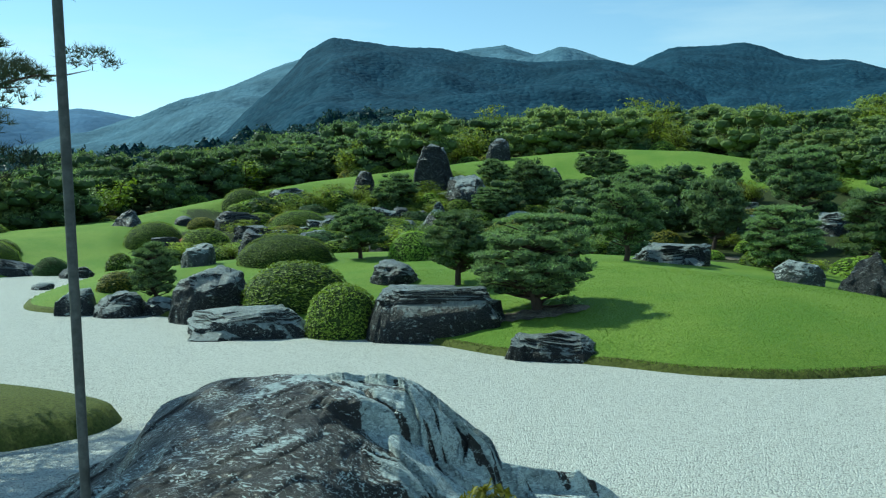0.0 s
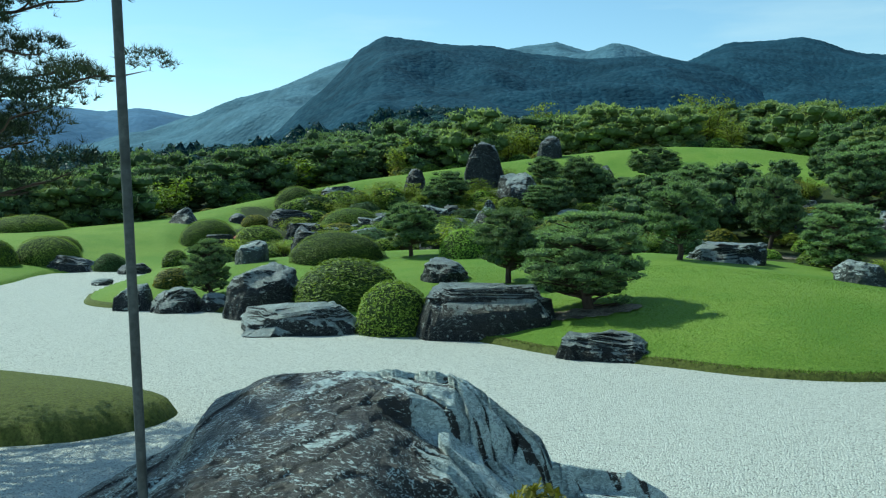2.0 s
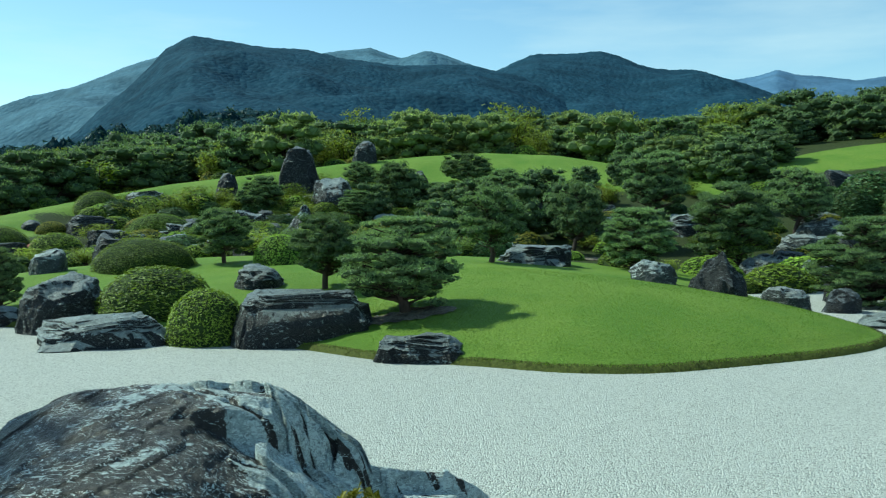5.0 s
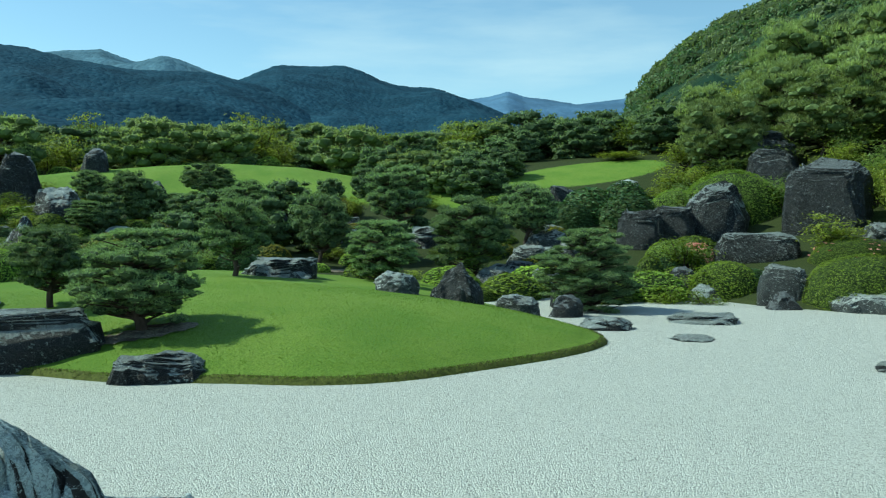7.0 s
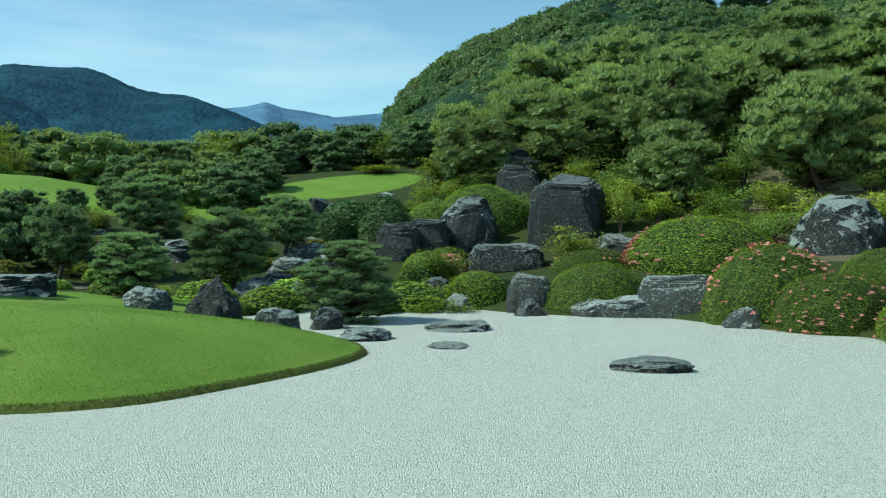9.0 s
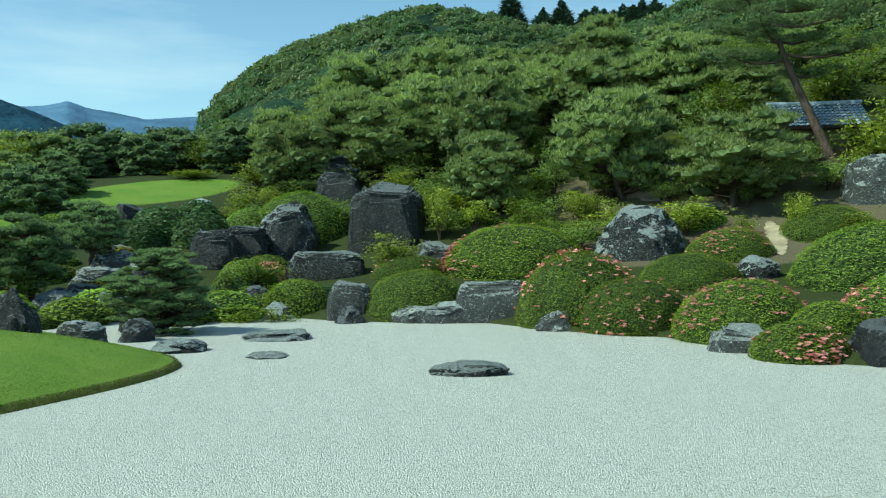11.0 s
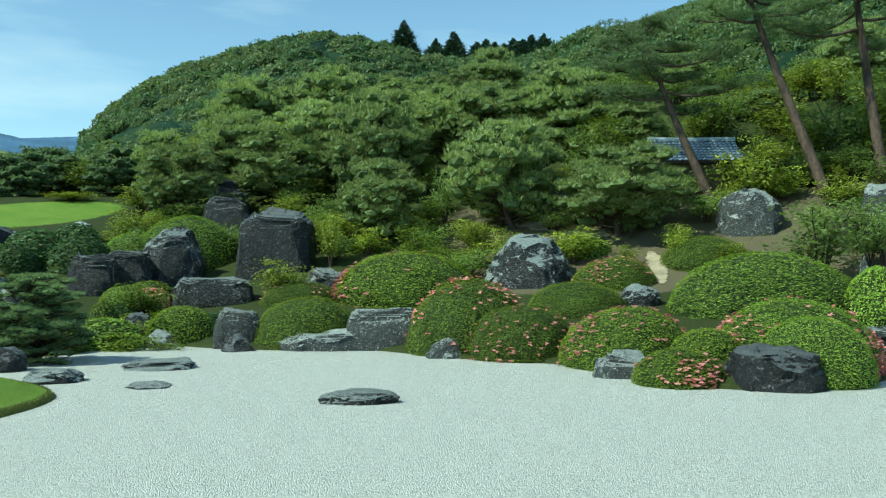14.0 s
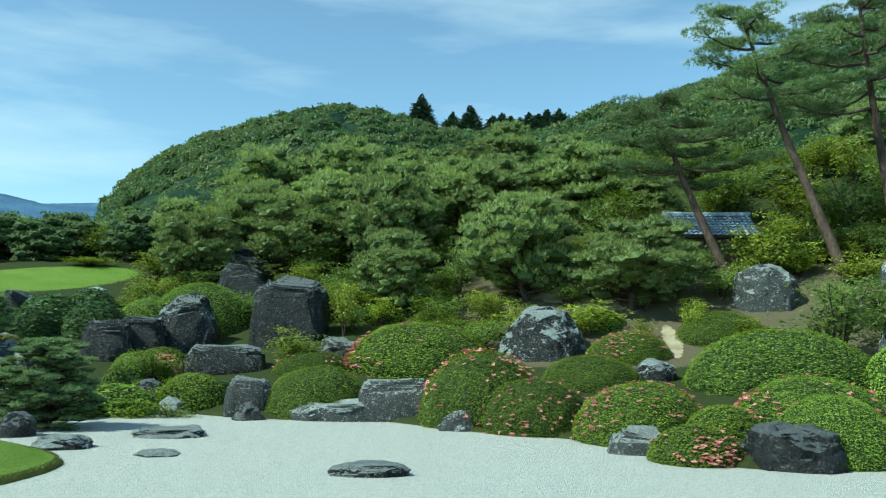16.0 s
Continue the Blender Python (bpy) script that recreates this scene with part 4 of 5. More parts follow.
stone(18.85, 28.30, 1.18, 1.18, 0.75, "flat", ROCK_PALE, -34)
stone(27.72, 36.71, 1.85, 1.85, 0.67, "flat", ROCK, -37)
stone(12.14, 34.32, 1.28, 1.26, 0.80, "round", ROCK, -19)
stone(14.76, 33.45, 2.13, 2.07, 0.91, "flat", ROCK, -24)
stone(19.88, 15.45, 2.77, 1.09, 0.61, "flat", ROCK_PALE, -52, cuts=5)
stone(29.83, 13.73, 3.54, 3.38, 2.14, "round", ROCK, -65)
stone(20.94, 14.20, 2.5, 1.37, 1.22, "slab", ROCK_PALE, -56, seed=8)
stone(27.19, 21.21, 1.84, 1.79, 0.84, "flat", ROCK_PALE, -52)
stone(12.19, 8.76, 1.40, 0.82, 0.22, "round", ROCK, -54)
stone(19.53, 11.26, 1.12, 0.55, 0.53, "point", ROCK_PALE, -60)
stone(17.90, 6.10, 1.38, 0.94, 0.57, "block", ROCK_PALE, -71)
stone(17.83, 3.04, 2.11, 2.01, 0.85, "round", ROCK_DARK, -80, cuts=5)
stone(26.95, 8.50, 1.53, 1.50, 0.74, "round", ROCK, -72)
stone(37.09, 7.23, 2.9, 2.3, 2.0, "round", ROCK_PALE, -79)
stone(22.61, 1.48, 1.06, 1.04, 0.71, "block", ROCK, -86)
stone(26.92, 2.05, 0.64, 0.64, 1.69, "point", ROCK_PALE, -86)
stone(37.93, 2.35, 1.68, 1.68, 1.7, "round", ROCK_PALE, -86)

# the dry cascade: ledges between the pines, dark wall stones under the hedge
stone(16.66, 27.71, 1.91, 1.33, 0.92, "flat", ROCK_PALE, -31)
stone(18.82, 30.11, 2.19, 1.52, 0.86, "flat", ROCK_PALE, -32)
stone(15.33, 26.20, 1.26, 0.87, 0.87, "block", ROCK_DARK, -30)
stone(20.10, 31.98, 1.72, 1.19, 0.59, "flat", ROCK, -32)
stone(10.51, 18.07, 1.09, 0.76, 0.54, "round", ROCK_PALE, -30)
stone(15.06, 24.20, 1.45, 1.01, 0.90, "round", ROCK_PALE, -32)
stone(13.42, 20.45, 0.95, 0.66, 0.88, "block", ROCK_DARK, -33)
stone(14.47, 26.10, 1.96, 1.36, 1.00, "round", ROCK, -29)
stone(21.83, 28.04, 1.91, 1.32, 1.67, "slab", ROCK_DARK, -38)
stone(23.13, 27.58, 1.78, 1.24, 1.65, "slab", ROCK_DARK, -40)
stone(22.86, 35.14, 1.51, 1.05, 1.32, "slab", ROCK_DARK, -33)
stone(31.5, 30.6, 2.5, 1.6, 2.0, "slab", ROCK_DARK, -46)
stone(32.6, 31.5, 2.3, 1.4, 2.0, "slab", ROCK_DARK, -46)
stone(14.36, 25.93, 0.86, 0.60, 0.85, "block", ROCK_DARK, -29)
stone(19.09, 28.53, 0.83, 0.58, 0.62, "block", ROCK_DARK, -34)
stone(17.03, 28.21, 1.63, 1.13, 0.80, "flat", ROCK, -31)
stone(15.43, 25.99, 0.80, 0.55, 0.83, "block", ROCK_DARK, -31)
stone(-9.47, 40.83, 2.59, 1.80, 0.90, "block", ROCK_DARK, 13)
stone(-7.36, 33.47, 1.70, 1.18, 1.15, "slab", ROCK_DARK, 12)
stone(5.74, 38.88, 1.09, 0.76, 0.90, "block", ROCK, -8)
stone(0.14, 46.14, 1.22, 0.84, 0.73, "block", ROCK, -0)
stone(-2.70, 40.23, 2.22, 1.54, 1.15, "flat", ROCK, 4)
stone(-1.77, 39.05, 1.41, 0.98, 0.67, "block", ROCK_DARK, 3)
stone(10.03, 40.25, 1.72, 1.19, 1.10, "round", ROCK_PALE, -14)
stone(33.4, 32.4, 1.6, 1.0, 2.05, "slab", ROCK_DARK, -46)

# ---- clipped shrubs ----
shrub(-2.92, 17.54, 2.13, 1.03, "green")
shrub(-1.80, 15.64, 1.33, 0.97, "green")
shrub(-4.16, 23.25, 2.44, 0.89, "green")
shrub(-11.77, 35.65, 2.34, 1.16, "green")
shrub(-9.21, 33.92, 2.01, 1.08, "green")
shrub(-10.67, 46.98, 2.51, 1.54, "green")
shrub(-6.66, 40.71, 2.80, 1.06, "light")
shrub(-7.75, 47.37, 1.87, 1.00, "green")
shrub(-7.52, 20.21, 0.92, 0.49, "yellow")
shrub(-11.07, 29.88, 0.91, 0.66, "green")
shrub(-11.22, 40.73, 1.32, 0.59, "yellow")
shrub(-0.74, 22.82, 1.30, 0.80, "light")
shrub(-16.31, 32.10, 1.45, 0.68, "green")
shrub(-13.60, 30.43, 0.94, 0.58, "dark")
shrub(9.25, 36.07, 1.40, 1.07, "green")
shrub(5.78, 39.46, 2.07, 1.08, "yellow")
shrub(-10.09, 35.21, 1.27, 0.52, "pink")
shrub(-20.63, 37.74, 3.18, 0.84, "green")
shrub(-15.86, 30.25, 2.26, 1.10, "green")
shrub(-13.57, 30.26, 1.13, 0.65, "dark")
shrub(-16.90, 28.56, 1.53, 0.93, "green")
shrub(19.39, 20.67, 2.11, 1.22, "green")
shrub(26.3, 31.2, 2.4, 1.55, "light")
shrub(31.52, 34.25, 3.48, 1.62, "light")
shrub(27.62, 29.11, 4.40, 2.59, "light")
shrub(23.26, 33.54, 3.0, 1.75, "dark", fine=-1.0)
shrub(21.9, 33.0, 2.2, 1.3, "dark", fine=-1.0)
shrub(25.3, 33.6, 2.4, 1.7, "dark", fine=-1.0)
shrub(24.0, 31.6, 2.9, 1.7, "dark", fine=-1.0)
shrub(20.90, 25.31, 1.50, 1.01, "green")
shrub(18.42, 23.09, 1.09, 1.34, "green")
shrub(21.93, 24.84, 1.28, 0.85, "pink")
shrub(13.39, 40.26, 2.30, 1.08, "yellow")
shrub(27.34, 17.45, 5.21, 1.92, "bloom")
shrub(21.25, 11.52, 3.28, 1.97, "few")
shrub(20.66, 9.67, 2.78, 1.29, "few")
shrub(25.44, 10.05, 2.98, 1.09, "green")
shrub(20.05, 6.69, 2.98, 1.41, "few")
shrub(17.32, 4.71, 1.70, 0.74, "few")
shrub(19.07, 4.54, 1.60, 0.71, "green")
shrub(26.82, 4.78, 5.18, 2.02, "light")
shrub(20.27, 3.04, 3.27, 1.54, "pink")
shrub(18.82, 2.45, 2.24, 1.35, "light")
shrub(30.23, 10.48, 2.93, 1.17, "few")
shrub(33.56, 8.05, 3.33, 1.33, "green")
shrub(33.48, 12.90, 2.20, 0.97, "light")
shrub(25.99, 1.65, 1.42, 1.04, "light")
shrub(20.65, 16.76, 3.08, 1.51, "green")
shrub(24.88, 20.48, 2.78, 0.93, "few")
shrub(25.94, 1.74, 1.63, 1.59, "light")

# ---- pines ----
pine(1.68, 15.31, 2.24, 1.80, "low")
pine(0.32, 18.25, 1.68, 1.65, "garden")
pine(-2.21, 23.45, 1.61, 1.53, "garden")
pine(-6.28, 19.20, 1.15, 1.36, "low")
pine(4.63, 22.07, 1.91, 2.07, "garden")
pine(9.36, 30.34, 2.19, 2.78, "garden")
pine(9.32, 23.84, 2.26, 1.91, "low")
pine(-2.27, 44.34, 2.40, 2.14, "garden")
pine(2.83, 48.52, 2.00, 1.86, "garden")
pine(4.15, 43.05, 2.43, 2.54, "garden")
pine(8.04, 45.09, 2.92, 2.29, "garden")
pine(2.28, 41.14, 1.96, 1.58, "garden")
pine(8.72, 39.40, 2.36, 2.33, "garden")
pine(14.59, 35.25, 3.09, 3.19, "garden")
pine(13.71, 27.25, 3.01, 3.00, "low")
pine(18.17, 30.73, 2.38, 2.71, "garden")
pine(13.37, 19.33, 2.75, 2.64, "open")
pine(21.08, 39.76, 2.84, 1.98, "far")
pine(21.43, 47.38, 2.90, 1.48, "far")
pine(6.44, 42.92, 1.81, 1.31, "garden")
pine(31.91, 21.72, 3.97, 3.80, "slope")
pine(34.86, 16.70, 4.65, 4.90, "slope")
pine(35.24, 12.07, 5.69, 3.94, "slope")
pine(34.55, 30.37, 5.26, 4.05, "slope")
pine(31.6, 33.6, 4.2, 4.2, "slope")
pine(35.98, 25.32, 4.52, 5.05, "slope")
pine(43.24, 25.11, 5.50, 4.01, "slope")
pine(44.20, 18.71, 5.51, 3.46, "slope")
pine(43.68, 14.41, 4.00, 3.58, "slope")
pine(45.56, 35.89, 6.25, 4.14, "slope")
pine(42.01, 39.99, 5.32, 4.97, "slope")
pine(34.65, 38.78, 3.64, 4.55, "slope")
pine(52.93, 28.26, 5.43, 1.80, "slope")
pine(51.72, 34.18, 6.00, 3.41, "slope")
pine(51.21, 9.04, 2.98, 1.79, "slope")
pine(36.17, 17.07, 4.40, 4.32, "slope")

# ---- loose shrubs ----
bush(24.62, 21.21, 2.33, 1.60, "yellow")
bush(28.81, 22.16, 1.62, 2.21, "yellow")
bush(39.28, 7.55, 3.94, 3.14, "yellow")
bush(30.78, 3.71, 4.08, 2.83, "green")
bush(44.78, 4.40, 4.32, 3.37, "green")
bush(32.94, 2.02, 1.71, 2.53, "green")
bush(32.40, 17.35, 1.42, 1.29, "yellow")
bush(30.52, 21.53, 1.92, 1.20, "yellow")
bush(31.67, 19.13, 2.39, 1.18, "green")
bush(29.54, 22.28, 1.41, 1.17, "green")
bush(35.16, 11.52, 1.15, 1.28, "green")
bush(33.00, 8.9, 1.42, 1.5, "yellow")
bush(32.54, 37.96, 3.16, 1.55, "yellow")
bush(32.31, 43.27, 3.83, 0.55, "yellow")
bush(34.58, 20.10, 1.81, 2.81, "green")
bush(-5.97, 46.37, 2.38, 1.49, "yellow")
bush(-1.31, 34.37, 1.56, 0.89, "green")
bush(11.17, 40.43, 1.38, 0.91, "yellow")
bush(13.88, 39.06, 1.19, 1.04, "yellow")
bush(3.97, 48.04, 0.77, 1.07, "yellow")
bush(-9.99, 59.16, 3.20, 3.15, "yellow")
bush(20.02, 56.56, 3.09, 2.59, "yellow")

# ---- the near rock, the prop and the pine beside the window ----
def great_rock():
    """The great bedded rock below the eye: a rounded dark back, then ledges that step down to a low tail."""
    nx, ny = 420, 260
    gx, gy = np.meshgrid(np.linspace(-3.35, 2.1, nx), np.linspace(3.55, 7.1, ny), indexing="ij")
    x, y = gx.ravel(), gy.ravel()
    flat = np.column_stack([x, y, np.zeros(len(x))])
    lx = x + 0.10 * field(flat, 1.6, 51, 3)
    crest = np.interp(lx, (-3.1, -2.68, -1.95, -1.79, -1.53, -1.1, -0.26, -0.08, 0.33, 0.42, 0.93, 1.08, 1.45, 1.8), (0.0, 0.34, 0.74, 0.96, 1.08, 1.15, 1.15, 1.03, 0.70, 0.54, 0.53, 0.44, 0.31, 0.0))
    ahead, behind = np.maximum(5.55 - y, 0), np.maximum(y - 5.6, 0)
    edge = np.interp(lx, (-3.3, -2.2, -1.0, 0.0, 0.6, 1.9), (5.2, 4.3, 3.9, 4.05, 4.5, 5.1)) + 0.15 * field(flat, 1.1, 53, 2)
    z = crest - 0.20 * ahead - 0.06 * ahead ** 2 - 0.55 * behind ** 1.5
    z = z * ease(-0.35, 0.12, y - edge) * (1 - ease(6.3, 7.0, y))
    calm = 1 - 0.75 * ease(0.35, 0.75, x)
    ledge = ease(-0.75, -0.15, x + 0.75 * (y - 5.1) + 0.3 * field(flat, 1.5, 57, 3))
    # two families of beds: one dips to the tail, the other down the rounded back
    beds = []
    for dx, dy, seed, step in ((0.90, -0.44, 61, 1.7), (-0.62, -0.78, 71, 1.3)):
        along, over = x * dx + y * dy, -x * dy + y * dx
        over = over * (1 if dx > 0 else -1)
        q = np.column_stack([0.55 * along, 1.3 * over + 0.3 * np.sin(1.3 * along), 0.8 * z])
        n = field(q, 1.2, seed, 3, 0.5)
        n2 = field(q * (0.8, 1.8, 1), 1.9, seed + 4, 4, 0.5)
        c = step * over + 3.2 * n
        tread = 1 - (c - np.floor(c))
        crack = np.exp(-(n2 / 0.045) ** 2)
        beds.append((tread, crack, n, n2))
    (t1, c1, n1, m1), (t2, c2, n2, m2) = beds
    fine = field(np.column_stack([x, y, z]) * (1, 1.3, 1), 7.0, 81, 4, 0.65)
    lump = field(flat, 1.2, 83, 3)
    # two long steps cut across the ledges, their faces towards the eye
    wave = 0.10 * field(flat, 2.2, 91, 3)
    for at, turn, drop, start in ((5.18, 0.42, 0.17, -0.85), (5.42, 0.10, 0.09, -0.60), (4.72, 0.30, 0.10, -0.70)):
        line = at + turn * (x + 0.6) + wave + 0.05 * np.sin(5 * x)
        z = z - drop * (1 - ease(-0.03, 0.03, y - line)) * ease(start, start + 0.5, x) * np.clip(z / 0.3, 0, 1)
    d = ledge * calm * (0.09 * (t1 - 0.5) - 0.075 * c1 + 0.08 * n1) + (1 - ledge) * (0.012 * (t2 - 0.5) - 0.014 * c2 * (lump > 0) + 0.05 * n2) + 0.020 * fine + 0.06 * lump
    z = z + d * np.clip(z / 0.25, 0, 1)
    z = np.where(z < 0.004, -0.06, z)
    shift = 0.05 * d / 0.1
    v = np.column_stack([x - 0.5 * shift * ledge, y - 0.6 * shift, z])
    i, j = np.meshgrid(np.arange(nx - 1), np.arange(ny - 1), indexing="ij")
    f = np.stack([i * ny + j, (i + 1) * ny + j, (i + 1) * ny + j + 1, i * ny + j + 1], -1).reshape(-1, 4)
    f = f[v[:, 2][f].max(1) > -0.05]
    me = mesh("great_rock", v, f, ROCK_NEAR, smooth=True)
    # where the pale weathered skin lies: on the treads of the ledges, in thin streaks on the back
    # cracks are taken out of it, so their shade is in the colour too
    pale = ledge * (1.0 + 0.45 * (t1 - 0.5) + 0.9 * m1 + 0.5 * lump - 1.0 * c1) + (1 - ledge) * (0.10 + 0.3 * n2 + 1.1 * m2)
    me.attributes.new("pale", "FLOAT", "POINT").data.foreach_set("value", pale.astype(np.float32))
    return me


tagged(new("great_rock", great_rock()), "great dark rock with pale streaks and bedded ledges", "stone")
shrub(0.22, 4.12, 0.56, 0.93, "yellow", words="small mossy yellow-green shrub against the rock", z=0.0)

pole = new("support_pole")
pv, pf = tube([(-1.682, 4.17, -0.1), (-1.747, 4.145, 1.7), (-1.83, 4.11, 3.9), (-1.88, 4.09, 5.2)], [0.024] * 4, 14)
part("rod", mesh("rod", pv, pf, STEEL, smooth=True), pole)
tagged(pole, "thin grey steel pole standing by the rock", "pole")


def big_pine(x, y, height, lean, limbs, seed, needle, bark, label, thick=0.2, crown_from=0.5, pad=0.8, per=60, length=0.2, width=0.03, aim=None, reach=3.0, needles=8, droop=0.0, flat=0.26):
    """A tall pine: bare leaning trunk, level limbs with flat cushions of needles."""
    rng = np.random.default_rng(seed)
    z0 = ground_at(x, y)
    wood, leaf = Soup(), Soup()
    k = np.linspace(0, 1, 12)
    line = np.column_stack([lean[0] * k + 0.2 * np.sin(k * 5 + seed) * k, lean[1] * k + 0.15 * np.sin(k * 4) * k, height * k])
    wood.add(*tube(line, thick * (1 - 0.82 * k) + 0.012, 10))
    n = 0
    for i in range(limbs):
        u = crown_from + (0.99 - crown_from) * (i + 0.5) / limbs
        base = np.array([np.interp(u * height, line[:, 2], line[:, j]) for j in range(3)])
        ang = i * 2.4 + rng.uniform(-0.4, 0.4) if aim is None else aim[0] + (aim[1] - aim[0]) * ((i * 0.618) % 1)
        ln = reach * (1.1 - 0.7 * ((u - crown_from) / (1 - crown_from)) ** 2) * rng.uniform(0.7, 1.1)
        end = base + np.array((math.cos(ang) * ln, math.sin(ang) * ln, (rng.uniform(-0.02, 0.18) - droop) * ln))
        kk = np.linspace(0, 1, 8)[:, None]
        limb = base * (1 - kk) + end * kk + np.column_stack([rng.normal(size=8) * 0.06, rng.normal(size=8) * 0.06, -0.1 * ln * np.sin(kk[:, 0] * 3.1)]) * (kk > 0)
        wood.add(*tube(limb, thick * 0.3 * (1 - 0.85 * kk[:, 0]) + 0.006, 6))
        for j in range(6):
            at = limb[2 + j] if j < 5 else limb[-1]
            a2 = ang + rng.uniform(-1.3, 1.3)
            l2 = ln * rng.uniform(0.1, 0.26)
            tip = at + np.array((math.cos(a2) * l2, math.sin(a2) * l2, rng.uniform(0.0, 0.3) * l2))
            wood.add(*tube(np.stack([at, 0.5 * (at + tip) + (0, 0, -0.05 * l2), tip]), (thick * 0.09 + 0.004, thick * 0.06 + 0.003, 0.003), 5))
            n += 1
            cushion(rng, leaf, tip + (0, 0, 0.04), pad * rng.uniform(0.6, 1.15), flat, per, needles, length, width, seed + n)
    root = new("tall_pine")
    root.location = (x, y, z0 - 0.05)
    part("trunk", wood.mesh("trunk", bark, True), root, "leaning bare trunk with level limbs")
    part("crown", leaf.mesh("crown", needle), root)
    return tagged(root, label, "tree", "tall pines")


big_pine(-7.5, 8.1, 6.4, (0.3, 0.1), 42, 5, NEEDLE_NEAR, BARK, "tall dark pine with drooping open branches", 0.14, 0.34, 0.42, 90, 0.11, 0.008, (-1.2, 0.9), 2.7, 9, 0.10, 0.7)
big_pine(39.8, 4.4, 12.2, (-0.5, 4.1), 15, 21, NEEDLE, BARK_RED, "tall red pine with a leaning bare trunk and flat crown", 0.24, 0.62, 0.85, 105, 0.20, 0.019, None, 3.0)
big_pine(39.0, 8.95, 8.4, (-0.9, 3.2), 14, 22, NEEDLE, BARK_RED, "red pine with a slanting bare trunk and dark crown", 0.22, 0.55, 0.85, 105, 0.20, 0.019, None, 3.2)
big_pine(42.0, 2.5, 12.5, (-0.2, 1.4), 15, 24, NEEDLE, BARK_RED, "tall red pine with a straight bare trunk", 0.24, 0.5, 0.85, 105, 0.20, 0.019, None, 3.4)


# ---- tea hut on the slope ----
def hut(x, y, turn):
    z = ground_at(x, y)
    root = new("garden_hut")
    root.matrix_world = pose(x, y, z - 0.9, 0, 0, turn) @ Matrix.Scale(0.92, 4)

    def box(name, cx, cy, cz, sx, sy, sz, mat, label=""):
        bm = bmesh.new()
        bmesh.ops.create_cube(bm, size=1, matrix=Matrix.LocRotScale((cx, cy, cz), None, (sx, sy, sz)))
        bmesh.ops.bevel(bm, geom=bm.edges[:], offset=0.015, segments=1, affect="EDGES")
        me = bpy.data.meshes.new(name)
        bm.to_mesh(me)
        bm.free()
        me.materials.append(mat)
        return part(name, me, root, label)

    box("wall", 0, 0, 1.1, 3.2, 2.4, 2.2, PLASTER, "brown plastered wall")
    for px in (-1.6, 1.6):
        for py in (-1.2, 1.2):
            box("post", px, py, 1.1, 0.12, 0.12, 2.2, TIMBER)
    box("beam", 0, -1.25, 2.15, 3.6, 0.12, 0.16, TIMBER)
    box("fascia", 0, -1.86, 2.12, 4.3, 0.06, 0.14, TIMBER)
    # tiled roof: two slopes of rolled courses
    for side in (-1, 1):
        s = Soup()
        for c in range(19):
            for q in range(8):
                u = np.linspace(0, 1, 5)
                px = -2.15 + (c + u) * 4.3 / 19
                arch = 0.05 * np.sin(u * math.pi)
                d0, d1 = q / 8, (q + 1) / 8
                v = []
                for d, lift in ((d0, 0.0), (d1, 0.035)):
                    yy = side * 1.95 * d
                    zz = 3.45 - 1.3 * d + lift
                    v += [(a, yy, zz + b) for a, b in zip(px, arch)]
                v += [(px[0], side * 1.95 * d1, 3.45 - 1.3 * d1), (px[-1], side * 1.95 * d1, 3.45 - 1.3 * d1)]
                s.add(v, [(i, i + 1, i + 6, i + 5) for i in range(4)])
        part("roof_slope", s.mesh("roof_slope", TILE), root, "blue-grey tiled roof slope")
    rv, rf = tube([(-2.2, 0, 3.5), (0, 0, 3.48), (2.2, 0, 3.5)], [0.11, 0.11, 0.11], 10)
    part("ridge_tile", mesh("ridge_tile", rv, rf, TILE, smooth=True), root, "rolled ridge tiles")
    return tagged(root, "small garden hut with a blue-grey tiled roof", "hut")


hut(41.1, 10.5, -62)

# ---- planted belt behind the lawns ----
belt = random.Random(4)
az = 34.0
while az > -46:
    for r in ((3.0, 6.5, 11, 17) if az > 4 else (3.5, 8, 13, 18)):
        a = az + belt.uniform(-0.9, 0.9)
        rr = float(crest_r(az)) + r + belt.uniform(-1.2, 1.6)
        x, y = -math.sin(radians(a)) * rr, math.cos(radians(a)) * rr
        if math.hypot(x - 29.0, y - 40.5) < 6.5:
            continue
        w = belt.uniform(3.0, 4.5)
        pick = belt.random()
        if pick < (0.07 if a > 5 else 0.28):
            bush(x, y, w * 0.9, w * belt.uniform(0.7, 0.95), "yellow")
        elif pick < (0.12 if a > 5 else 0.34):
            bush(x, y, w * 0.95, w * belt.uniform(0.6, 0.8), "dark")
        else:
            pine(x, y, w * 1.05, w * belt.uniform(0.72, 0.98), "far" if belt.random() < (0.85 if a > 5 else 0.6) else "farlight")
    az -= 2.3
